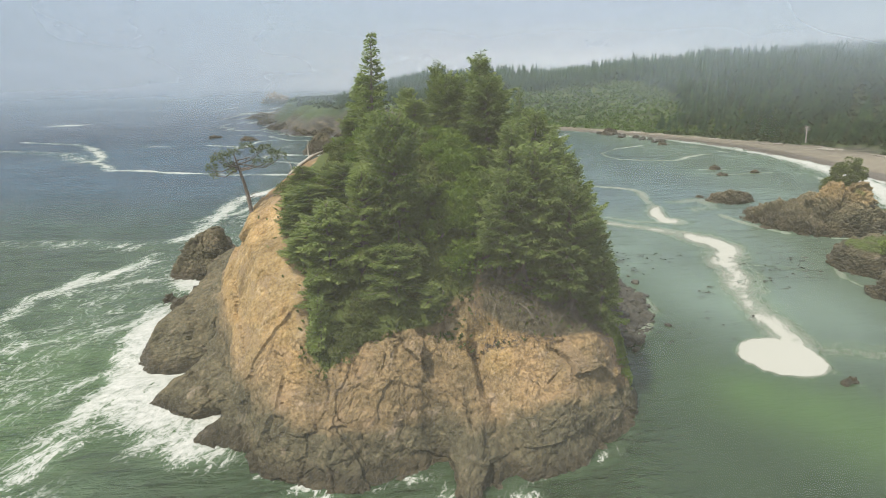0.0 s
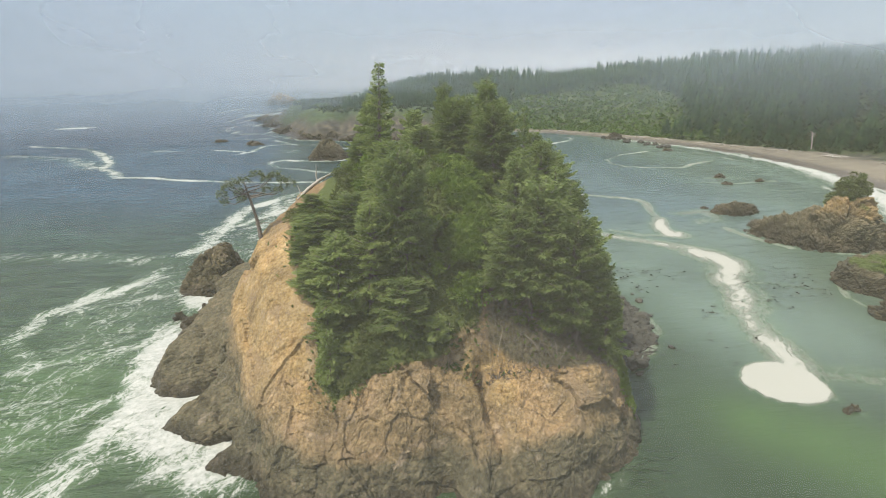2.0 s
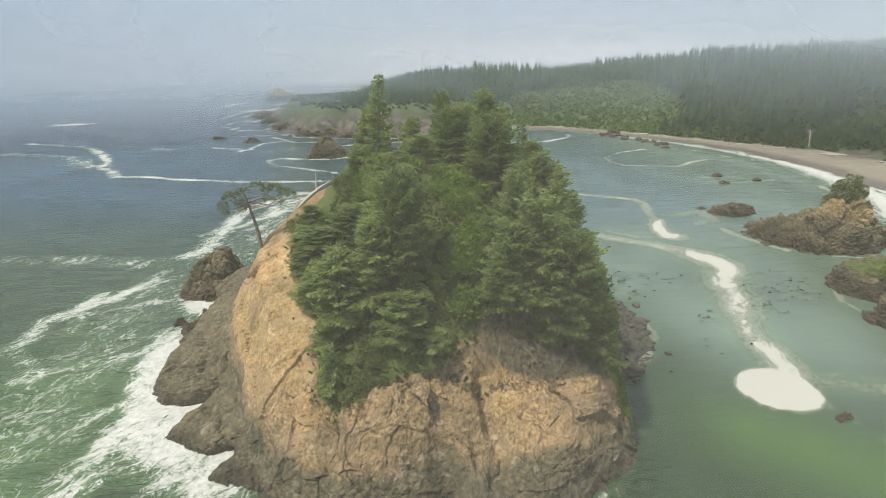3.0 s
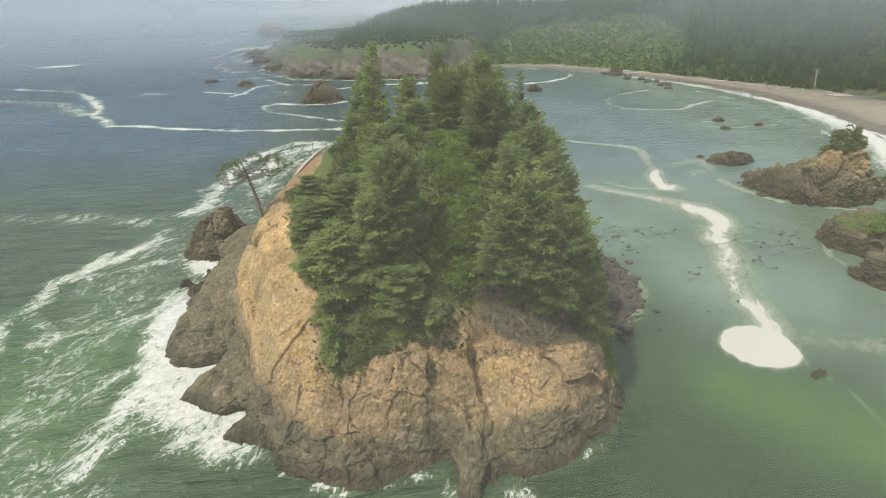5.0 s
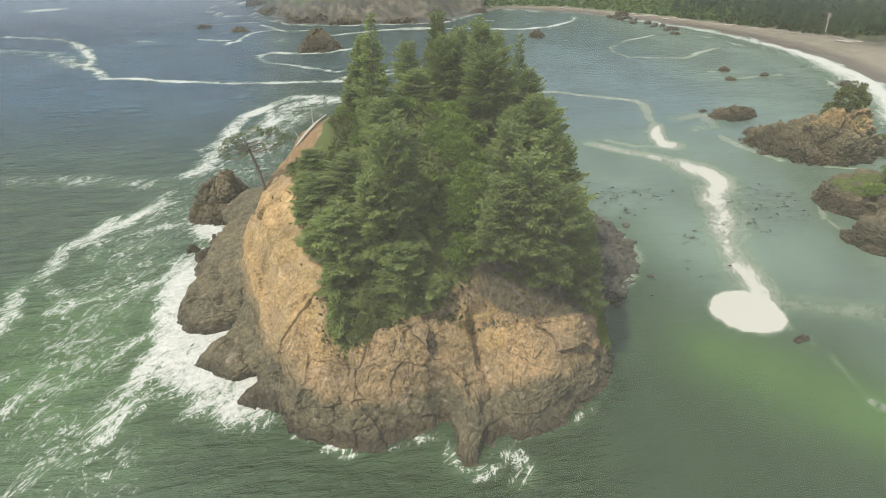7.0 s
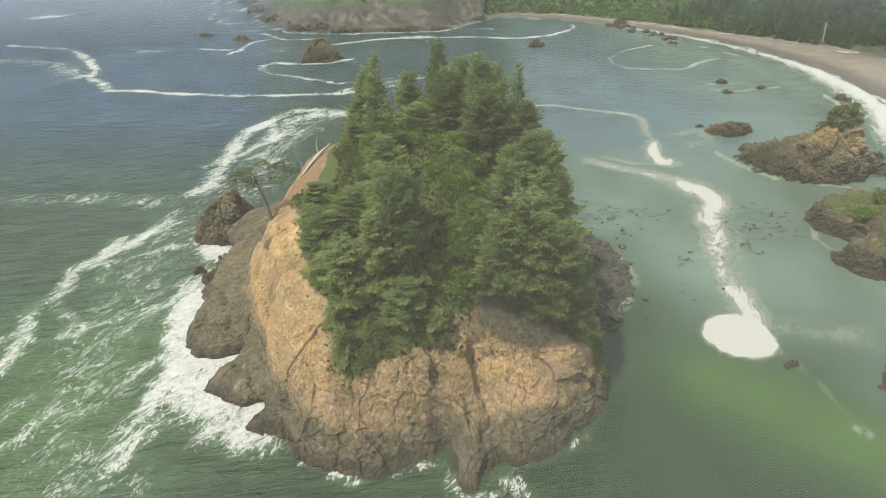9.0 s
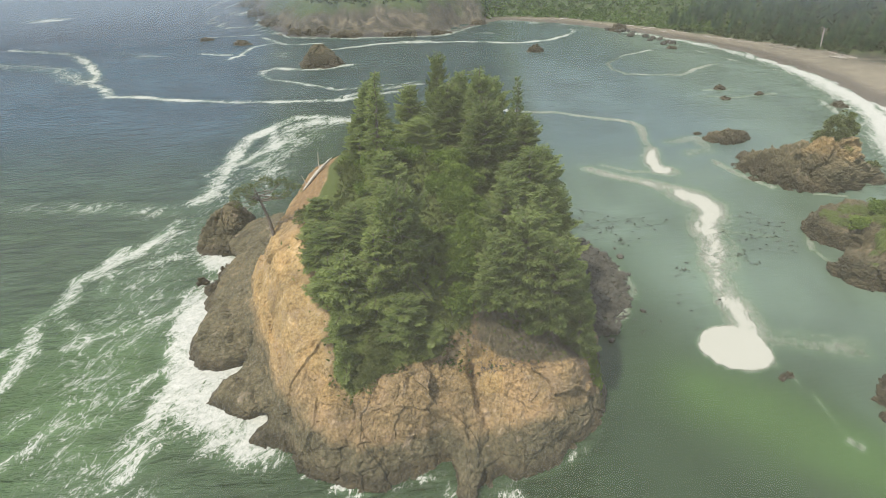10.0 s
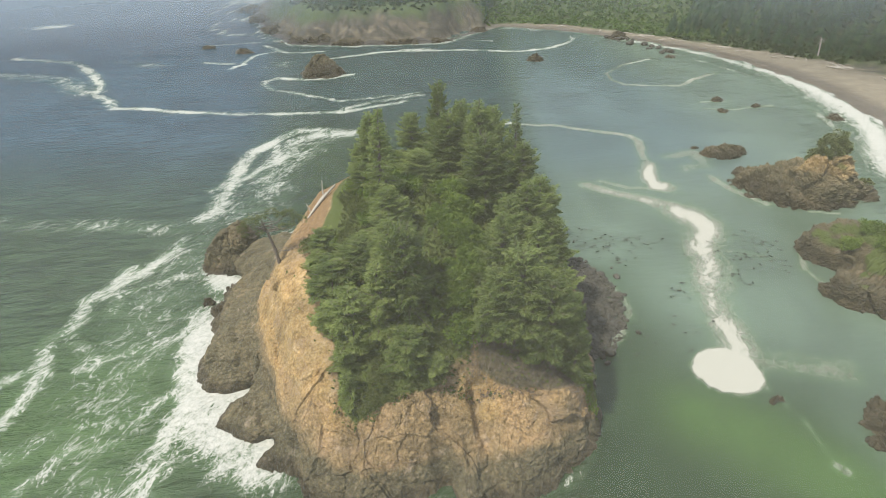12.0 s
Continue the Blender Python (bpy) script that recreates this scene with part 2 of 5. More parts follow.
def fog_material(name, density, low, high, top, seed, tint, east=False):
    """Thin drifting mist: scatters light both ways, lets the rest through, thickening upward from the water."""
    m = Nodes(name)
    p = m.pos()
    z = m.t.nodes.new("ShaderNodeSeparateXYZ")
    m.t.links.new(p, z.inputs[0])
    def rise(a, b):
        n = m.t.nodes.new("ShaderNodeMapRange")
        n.interpolation_type = "SMOOTHSTEP"
        n.inputs["From Min"].default_value, n.inputs["From Max"].default_value = a, b
        m.t.links.new(z.outputs["Z"], n.inputs["Value"])
        return n.outputs[0]
    body = rise(low, high)
    fade = rise(top * 1.6, top)
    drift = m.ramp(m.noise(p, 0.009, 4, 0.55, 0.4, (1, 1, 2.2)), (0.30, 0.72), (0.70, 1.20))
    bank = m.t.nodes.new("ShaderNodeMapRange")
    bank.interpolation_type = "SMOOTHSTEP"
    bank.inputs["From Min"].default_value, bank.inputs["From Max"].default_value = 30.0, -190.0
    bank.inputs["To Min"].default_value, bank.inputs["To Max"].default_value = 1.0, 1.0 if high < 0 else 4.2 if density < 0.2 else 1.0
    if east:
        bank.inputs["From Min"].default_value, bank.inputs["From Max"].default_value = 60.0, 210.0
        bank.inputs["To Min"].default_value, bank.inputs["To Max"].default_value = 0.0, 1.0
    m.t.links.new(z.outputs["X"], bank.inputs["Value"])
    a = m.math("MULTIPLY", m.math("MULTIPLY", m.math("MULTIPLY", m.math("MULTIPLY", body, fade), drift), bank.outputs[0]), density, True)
    dif = m.t.nodes.new("ShaderNodeBsdfDiffuse")
    tra = m.t.nodes.new("ShaderNodeBsdfTranslucent")
    for n in (dif, tra):
        n.inputs["Color"].default_value = (*tint, 1)
    both, clear, mixer = m.t.nodes.new("ShaderNodeMixShader"), m.t.nodes.new("ShaderNodeBsdfTransparent"), m.t.nodes.new("ShaderNodeMixShader")
    both.inputs[0].default_value = 0.5
    m.t.links.new(dif.outputs[0], both.inputs[1])
    m.t.links.new(tra.outputs[0], both.inputs[2])
    m.put(mixer.inputs[0], a)
    m.t.links.new(clear.outputs[0], mixer.inputs[1])
    m.t.links.new(both.outputs[0], mixer.inputs[2])
    m.t.links.new(mixer.outputs[0], m.out.inputs["Surface"])
    return m.mat


ROCK = rock_material()
SPRUCE = foliage_material("spruce_needles", (0.064, 0.100, 0.034), (0.180, 0.240, 0.080), (0.325, 0.385, 0.138), 0.40, 0.45, True)
FAR_SPRUCE = foliage_material("far_needles", (0.020, 0.048, 0.022), (0.050, 0.100, 0.042), (0.100, 0.160, 0.066), 0.25, 0.05)
SHRUB = foliage_material("shrub_leaves", (0.065, 0.115, 0.020), (0.150, 0.225, 0.045), (0.245, 0.320, 0.080), 0.4)
OLIVE = foliage_material("salal_leaves", (0.055, 0.078, 0.024), (0.120, 0.150, 0.050), (0.21, 0.23, 0.095), 0.35)
FAR_SHRUB = foliage_material("far_leaves", (0.060, 0.115, 0.036), (0.130, 0.200, 0.066), (0.210, 0.280, 0.105), 0.35, 0.05)
FAR_BRUSH = foliage_material("far_brush", (0.034, 0.060, 0.028), (0.075, 0.110, 0.048), (0.135, 0.170, 0.078), 0.3, 0.05)
BARK = bark_material("grey_bark", (0.08, 0.065, 0.05), (0.25, 0.21, 0.175))
WEATHERED = bark_material("weathered_wood", (0.13, 0.11, 0.085), (0.34, 0.30, 0.25))
DEADWOOD = bark_material("bleached_wood", (0.28, 0.25, 0.21), (0.58, 0.54, 0.47))
WATER = water_material()
LAND = land_material()


def stone_material():
    m = Nodes("shore_stone")
    p = m.pos()
    n = m.noise(p, 2.2, 5, 0.65)
    c = m.ramp(n, (0.3, (0.016, 0.016, 0.013)), (0.7, (0.066, 0.063, 0.050)))
    c = m.mix(1.0, c, m.ramp(m.rand(), (0.0, 0.65), (1.0, 1.3)), "MULTIPLY")
    c = m.mix(1.0, c, m.ramp(m.island(), (0.0, 0.6), (1.0, 1.4)), "MULTIPLY")
    m.set(Base_Color=c, Roughness=0.85, Normal=m.bump(n, 0.6, 0.12))
    return m.mat


STONE = stone_material()


# ---- geometry helpers ----
def mesh_from(name, verts, faces, material, smooth=False, attrs=None):
    me = bpy.data.meshes.new(name)
    me.from_pydata([tuple(v) for v in verts], [], [tuple(q) for q in faces])
    me.materials.append(material)
    if smooth:
        me.polygons.foreach_set("use_smooth", [True] * len(me.polygons))
    for key, values in (attrs or {}).items():
        a = me.attributes.new(key, "FLOAT", "POINT")
        a.data.foreach_set("value", np.asarray(values, dtype=np.float32))
    me.update()
    return me


def grid_mesh(name, pts, material, wrap=False, smooth=True, attrs=None):
    """A mesh over rows x columns of points; wrap joins the last column to the first."""
    rows, cols = pts.shape[:2]
    i = np.arange(rows * cols).reshape(rows, cols)
    if wrap:
        i = np.concatenate([i, i[:, :1]], axis=1)
    q = np.stack([i[:-1, :-1], i[:-1, 1:], i[1:, 1:], i[1:, :-1]], axis=-1).reshape(-1, 4)
    me = bpy.data.meshes.new(name)
    me.vertices.add(rows * cols)
    me.vertices.foreach_set("co", pts.reshape(-1).astype(np.float32))
    me.loops.add(q.size)
    me.loops.foreach_set("vertex_index", q.reshape(-1).astype(np.int32))
    me.polygons.add(len(q))
    me.polygons.foreach_set("loop_start", np.arange(0, q.size, 4, dtype=np.int32))
    me.materials.append(material)
    me.update(calc_edges=True)
    me.polygons.foreach_set("use_smooth", [smooth] * len(q))
    for key, values in (attrs or {}).items():
        a = me.attributes.new(key, "FLOAT", "POINT")
        a.data.foreach_set("value", np.asarray(values, dtype=np.float32).reshape(-1))
    return me


def tri_mesh(name, verts, tris, material, smooth=False, attrs=None):
    me = bpy.data.meshes.new(name)
    verts, tris = np.asarray(verts, dtype=np.float32), np.asarray(tris, dtype=np.int32)
    me.vertices.add(len(verts))
    me.vertices.foreach_set("co", verts.reshape(-1))
    me.loops.add(tris.size)
    me.loops.foreach_set("vertex_index", tris.reshape(-1))
    me.polygons.add(len(tris))
    me.polygons.foreach_set("loop_start", np.arange(0, tris.size, 3, dtype=np.int32))
    me.materials.append(material)
    me.update(calc_edges=True)
    me.polygons.foreach_set("use_smooth", [smooth] * len(tris))
    for key, values in (attrs or {}).items():
        a = me.attributes.new(key, "FLOAT", "POINT")
        a.data.foreach_set("value", np.asarray(values, dtype=np.float32).reshape(-1))
    return me


def child(name, mesh, parent, label=""):
    ob = new(name, mesh)
    ob.parent = parent
    if label:
        ob["label"] = label
    return ob


def smoothstep(a, b, x):
    u = np.clip((x - a) / (b - a), 0, 1)
    return u * u * (3 - 2 * u)


def to_line(x, y, line):
    """The distance from points to a chain of straight pieces, and how far along the chain (0 to 1) the nearest place is."""
    best, where = np.full(x.shape, 1e9), np.zeros(x.shape)
    n = len(line) - 1
    for k in range(n):
        (ax, ay), (bx, by) = line[k][:2], line[k + 1][:2]
        dx, dy = bx - ax, by - ay
        u = np.clip(((x - ax) * dx + (y - ay) * dy) / (dx * dx + dy * dy + 1e-9), 0, 1)
        d = np.hypot(x - ax - u * dx, y - ay - u * dy)
        near = d < best
        best, where = np.where(near, d, best), np.where(near, (k + u) / n, where)
    return best, where


def inside(x, y, ring):
    hit = np.zeros(x.shape, dtype=bool)
    for (ax, ay), (bx, by) in zip(ring, ring[1:] + ring[:1]):
        cross = ((ay > y) != (by > y)) & (x < (bx - ax) * (y - ay) / (by - ay + 1e-12) + ax)
        hit ^= cross
    return hit


def value_noise(x, y, scale, seed, octaves=4):
    """Smooth noise over a plane in about -1..1, for large arrays."""
    rs = np.random.RandomState(seed)
    table = rs.rand(256, 256) * 2 - 1
    total, amp, norm = np.zeros(np.shape(x)), 1.0, 0.0
    for _ in range(octaves):
        u, v = np.asarray(x) / scale + 37.3, np.asarray(y) / scale + 11.7
        iu, iv = np.floor(u).astype(int), np.floor(v).astype(int)
        fu, fv = u - iu, v - iv
        fu, fv = fu * fu * (3 - 2 * fu), fv * fv * (3 - 2 * fv)
        g = lambda a, b: table[(iu + a) % 256, (iv + b) % 256]
        total += amp * ((g(0, 0) * (1 - fu) + g(1, 0) * fu) * (1 - fv) + (g(0, 1) * (1 - fu) + g(1, 1) * fu) * fv)
        norm, amp, scale = norm + amp, amp * 0.5, scale * 0.5
    return total / norm


def ring_at(ring, cx, cy, angles):
    """The radius and height of a closed ring of (x, y, z) round a centre, at the angles given."""
    a = np.array([math.atan2(y - cy, x - cx) for x, y, z in ring])
    r = np.array([math.hypot(x - cx, y - cy) for x, y, z in ring])
    z = np.array([p[2] for p in ring])
    order = np.argsort(a)
    a, r, z = a[order], r[order], z[order]
    a = np.concatenate([a[-2:] - 2 * math.pi, a, a[:2] + 2 * math.pi])
    r, z = np.concatenate([r[-2:], r, r[:2]]), np.concatenate([z[-2:], z, z[:2]])
    return np.interp(angles, a, r), np.interp(angles, a, z)


def blur_ring(v, width):
    k = np.exp(-0.5 * (np.arange(-3 * width, 3 * width + 1) / width) ** 2)
    k /= k.sum()
    n = len(v)
    return np.convolve(np.concatenate([v[-3 * width:], v, v[:3 * width]]), k, "same")[3 * width:3 * width + n]


def loft(rings, centre, columns, rows, apex, blur, south=0.0):
    """Rows of points from the lowest ring up to the apex. Returns the points and, for each, how many rings up it is."""
    cx, cy = centre
    ang = np.linspace(-math.pi, math.pi, columns, endpoint=False)
    # south draws the columns together round the side that faces south
    ang = ang - south * np.cos(ang)
    ang = np.sort((ang + math.pi) % (2 * math.pi) - math.pi)
    levels = [tuple(blur_ring(v, blur) for v in ring_at(r, cx, cy, ang)) for r in rings]
    levels.append((np.zeros(columns) + 0.02, np.zeros(columns) + apex))
    pts, step = [], []
    for k in range(len(levels) - 1):
        (r0, z0), (r1, z1) = levels[k], levels[k + 1]
        for u in np.arange(rows[k]) / rows[k]:
            r, z = r0 + (r1 - r0) * u, z0 + (z1 - z0) * u
            pts.append(np.stack([cx + r * np.cos(ang), cy + r * np.sin(ang), z], axis=-1))
            step.append(np.full(columns, k + u))
    r, z = levels[-1]
    pts.append(np.stack([cx + r * np.cos(ang), cy + r * np.sin(ang), z], axis=-1))
    step.append(np.full(columns, float(len(levels) - 1)))
    return np.array(pts), np.array(step)


def normals_of(pts):
    du = np.roll(pts, -1, axis=1) - np.roll(pts, 1, axis=1)
    dv = np.gradient(pts, axis=0)
    n = np.cross(du, dv)
    return n / (np.linalg.norm(n, axis=-1, keepdims=True) + 1e-9)


def craggy(pts, amount, big=1.0, seed=0.0, size=1.0):
    """Pushes the points out and in along their normals: broad bulges, tilted joint blocks of two sizes, ribs and small chips."""
    n = normals_of(pts)
    out = np.zeros(pts.shape[:2])
    fr, cell = noise.fractal, noise.voronoi
    sin = math.sin
    for i in range(pts.shape[0]):
        for j in range(pts.shape[1]):
            k = amount[i, j]
            if k < 0.02:
                continue
            x, y, z = pts[i, j] / size
            p = Vector((x + seed, y - seed, z))
            w = 1.1 * fr(p * 0.25, 1.0, 2.0, 3)
            # joints lean down to the west, so the blocks are long that way
            q = Vector((0.86 * x + 0.5 * z + seed + w, y * 0.9 - seed + w, 0.55 * (0.86 * z - 0.5 * x)))
            v = 1.5 * big * fr(p * 0.10, 1.0, 2.0, 3)
            for f, lean, deep in ((0.11, 0.95, 0.22), (0.34, 0.40, 0.18), (0.85, 0.17, 0.09), (2.1, 0.06, 0.03)):
                d, c = cell(q * f)[:2]
                h = c[0]
                tilt = (q * f - h).dot(Vector((sin(h.x * 57.1 + h.y * 13.7), sin(h.y * 41.3 + h.z * 29.9), sin(h.z * 71.7 + h.x * 17.3))))
                v += lean * tilt + deep * (min(0.22, d[1] - d[0]) / 0.22 - 1)
            v += 0.27 * fr(p * 0.9, 0.70, 2.2, 6)
            out[i, j] = v * k
    return pts + n * (out * size)[..., None]


# ---- the sea stack ----
CENTRE = (-3.0, 74.0)
WATERLINE = [
    (-16.4, 42.0, 0), (-11.1, 40.3, 0), (-6, 41, 0), (-2.8, 42.5, 0), (-0.1, 42.7, 0), (1.1, 39.6, 0), (2.4, 38.3, 0), (5, 40.0, 0),
    (7.1, 41.6, 0), (11.1, 42.4, 0), (15.5, 44.4, 0), (20, 48.5, 0), (21.8, 53, 0), (23, 61, 0), (25, 72, 0), (26.5, 84, 0),
    (24.5, 97, 0), (18, 109, 0), (8, 117, 0), (-6, 121, 0), (-20, 120, 0), (-32, 113, 0)]
WATERLINE_WEST = [
    (-43, 107, 0), (-50.5, 99, 0), (-47.0, 92.6, 0), (-41.5, 92, 0), (-43.5, 84, 0), (-43.8, 78, 0), (-43.2, 72, 0), (-43.6, 68, 0), (-42.2, 65, 0), (-40.7, 62.6, 0),
    (-36.0, 62.2, 0), (-29.6, 63.2, 0), (-34.2, 58.8, 0), (-36.0, 55.6, 0), (-35.0, 53.7, 0), (-29.4, 51.4, 0), (-23.9, 53.0, 0), (-27.2, 48.4, 0), (-24.0, 46.6, 0), (-20.5, 45.3, 0)]
MIDDLE = [
    (-15, 44, 4), (-11, 43, 4.5), (-6, 44, 4.8), (-1, 46, 4.8), (2.5, 43, 4.2), (8, 45, 5), (14, 47, 5), (19.5, 51.5, 4.0), (21.5, 58, 4),
    (23, 70, 5), (23.5, 82, 5), (21.5, 95, 6), (16, 106, 7), (8, 112, 8), (-5, 116, 8), (-18, 115, 8), (-27, 107, 9), (-34, 99, 6),
    (-33, 90, 8), (-32.5, 80, 9), (-31, 68.6, 8.8), (-28.6, 62.8, 8.0), (-26.2, 57, 5.2), (-22, 49.6, 4.4)]
RIM = [
    (-17.2, 52, 13), (-14.2, 48.9, 9.5), (-12.4, 47.4, 7.9), (-9.5, 48.4, 10.2), (-6, 49.2, 11.7), (0.7, 51.7, 11.4), (5, 52, 10.8),
    (9, 51.7, 10.3), (14.5, 51.7, 9.9), (18.6, 54.5, 8.6), (20.6, 59, 8), (21.2, 66.5, 8), (21, 78, 9), (19, 90, 11), (14, 101, 13),
    (6, 107, 14), (-5, 110, 15), (-16, 108, 16), (-22, 101, 18), (-23.5, 92, 21), (-22.5, 82, 23.8), (-23.4, 76, 22.5), (-25.6, 69, 19.3),
    (-25.1, 65.5, 18.0), (-22.5, 60, 16.5), (-20, 56, 14.8)]
CROWN = [
    (-11, 58, 17), (-6, 57, 19), (1, 58.5, 21.5), (8, 58, 19), (13, 60, 16.5), (15, 68, 18), (15, 80, 20), (12, 92, 21), (3, 98, 22.5),
    (-6, 99, 23.5), (-14, 95, 24.5), (-17, 86, 26), (-17, 77, 26), (-17, 69, 24), (-14.5, 62, 20.5)]
# the wave-cut shelf just above the water, smoother than the inlets below it
SHELF = [(x + (CENTRE[0] - x) * 0.03, y + (CENTRE[1] - y) * 0.03, 1.5) for x, y, z in WATERLINE] + [
    (-42, 105, 3.0), (-48, 99.5, 2.6), (-44.6, 94.6, 2.6), (-40.6, 91, 2.6), (-41.8, 83, 2.3), (-42, 76, 2.2), (-42.2, 70, 2.1), (-41, 66.2, 2.0), (-36.6, 63.2, 2.2),
    (-30.6, 61.8, 1.7), (-32.6, 58.2, 2.2), (-33.6, 54.8, 1.9), (-28.6, 52.4, 2.0), (-24.6, 50.8, 1.6), (-25.0, 48.4, 1.7), (-21, 47.2, 1.6)]
FOOT = [(x + (x - CENTRE[0]) * 0.06, y + (y - CENTRE[1]) * 0.06, -3.5) for x, y, z in WATERLINE + WATERLINE_WEST]


def island():
    pts, step = loft([FOOT, WATERLINE + WATERLINE_WEST, SHELF, MIDDLE, RIM, CROWN], CENTRE, 1150, (5, 12, 26, 58, 30, 16), 30.0, 2, 0.42)
    # 1 at the water, 2 at the middle ring, 3 at the rim
    step = np.where(step < 1, step, np.where(step < 2, 0.65 + 0.35 * step, np.where(step < 3, 0.05 + 0.65 * step, step - 1)))
    x, y, z = pts[..., 0], pts[..., 1], pts[..., 2]
    west = smoothstep(-14, -22, x) * smoothstep(45, 52, y)
    bare = 1 - smoothstep(2.95, 3.25, step)
    pts = craggy(pts, (0.22 + 0.60 * bare) * (1 - west * (0.12 + 0.38 * smoothstep(1.9, 2.15, step))))
    # the slumped hollow under the trees and the gully below it
    hollow = np.exp(-(((x - 3.6) / 2.3) ** 2 + ((z - 10.0) / 0.8) ** 2)) * (y < 56)
    slot = np.exp(-((x - 3.4 - np.clip(10.6 - z, 0, 9) * 0.33) / (0.55 + 0.10 * np.clip(10 - z, 0, 9))) ** 2) * smoothstep(11.6, 10.2, z) * smoothstep(1, 5, z) * (y < 57)
    gully = np.exp(-((x - 5.9 + (z - 5) * 0.2) / 1.0) ** 2) * smoothstep(9, 6, z) * (y < 56)
    notch = np.exp(-((x + 0.4) / 1.0) ** 2) * smoothstep(7, 2, z) * (y < 52)
    pts = pts + np.array([-0.05, 0.75, -0.75]) * (1.5 * hollow + 1.7 * slot * (0.55 + 0.45 * smoothstep(6.5, 8.5, z)) + 0.9 * gully + 0.6 * notch)[..., None]
    x, y, z = pts[..., 0], pts[..., 1], pts[..., 2]
    rough = value_noise(x * 0.8 + z, y * 0.8 - z, 7.0, 3)
    tan = np.clip(smoothstep(1.65, 2.45, step + 0.30 * rough) * 0.75 + 0.34 * (y < 56) * smoothstep(4.5, 9.0, z + 2.6 * rough), 0, 1)
    # tree shade on the front-right soil, put into the colour: less tan and moss
    dome = smoothstep(2.95, 3.1, step) * smoothstep(3, 5, x) * smoothstep(19.5, 17, x) * (y < 62)
    tan = tan * (1 - 0.85 * dome)
    ochre = (0.60 + 0.34 * rough) * west * smoothstep(2.02, 2.34, step + 0.30 * rough) * smoothstep(3.35, 3.05, step) * (y < 75)
    ochre = np.maximum(ochre, 1.25 * np.exp(-(((x - 3.7 - 0.5 * (10.5 - z)) / 3.1) ** 2 + ((z - 10.0) / 2.7) ** 2)) * (y < 56.5))
    ochre = np.maximum(ochre, 0.55 * np.exp(-(((x + 14) / 5.0) ** 2 + ((z - 8.5) / 2.6) ** 2)) * (y < 58))
    ochre = np.maximum(ochre, 0.40 * np.exp(-(((x - 14.5) / 4.0) ** 2 + ((z - 5.5) / 2.5) ** 2)) * (y < 58))
    dry = west * smoothstep(2.9, 3.1, step) * smoothstep(4.0, 3.6, step) * smoothstep(66, 71, y)
    soil = smoothstep(2.93, 3.12, step)
    dry = np.maximum(dry, 0.12 * smoothstep(2.85, 3.05, step) * smoothstep(3.75, 3.45, step) * smoothstep(2, 5, x) * smoothstep(18, 15, x) * (y < 60))
    moss = np.maximum(soil * (1 - dry) * 0.8 * (1 - 0.8 * dome), 1.0 * np.exp(-(((x - 19.8) / 1.8) ** 2 + ((y - 56.5) / 3.8) ** 2 + ((z - 7.0) / 2.8) ** 2)))
    slump = np.exp(-(((x - 3.8) / 3.6) ** 2 + ((z - 11.2) / 2.5) ** 2)) * (y < 56.5)
    moss, dry = moss * (1 - np.clip(1.6 * slump, 0, 1)), dry * (1 - np.clip(1.6 * slump, 0, 1))
    # the bare ochre face runs up to the edge of the trees
    open_face = smoothstep(0.9, -0.9, x + 14.2 + 0.46 * np.clip(y - 54, 0, 14) + 1.6 * rough) * smoothstep(76, 70, y) * (x < 0) * smoothstep(2.4, 2.7, step)
    ochre = np.maximum(ochre, (0.46 + 0.34 * rough) * open_face)
    moss, dry = moss * (1 - open_face), dry * (1 - 0.7 * open_face)
    wet = smoothstep(2.2, 0.4, z + 0.8 * rough)
    zones = {"tan": tan, "ochre": ochre, "dry": dry, "moss": moss, "wet": wet}
    cut = 5 + 12 + 26 + 58
    ob = tagged(new("sea_stack"), "steep ochre and grey-brown rock island rising from surf", "sea stack")
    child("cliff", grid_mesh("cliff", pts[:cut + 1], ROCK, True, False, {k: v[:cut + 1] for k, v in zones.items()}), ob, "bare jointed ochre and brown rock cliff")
    child("wooded_top", grid_mesh("wooded_top", pts[cut:], ROCK, True, True, {k: v[cut:] for k, v in zones.items()}), ob, "mossy soil and dry grass slope")
    return ob


ISLAND = island()


def faces_tree(ob):
    bm = bmesh.new()
    for part in [ob, *ob.children]:
        if part.data:
            bm.from_mesh(part.data)
    tree = BVHTree.FromBMesh(bm)
    bm.free()
    return tree



ISLAND_TREE = faces_tree(ISLAND)


def ground_z(x, y, tree=ISLAND_TREE, top=80.0):
    place = tree.ray_cast(Vector((x, y, top)), Vector((0, 0, -1)))[0]
    return place.z if place else 0.0


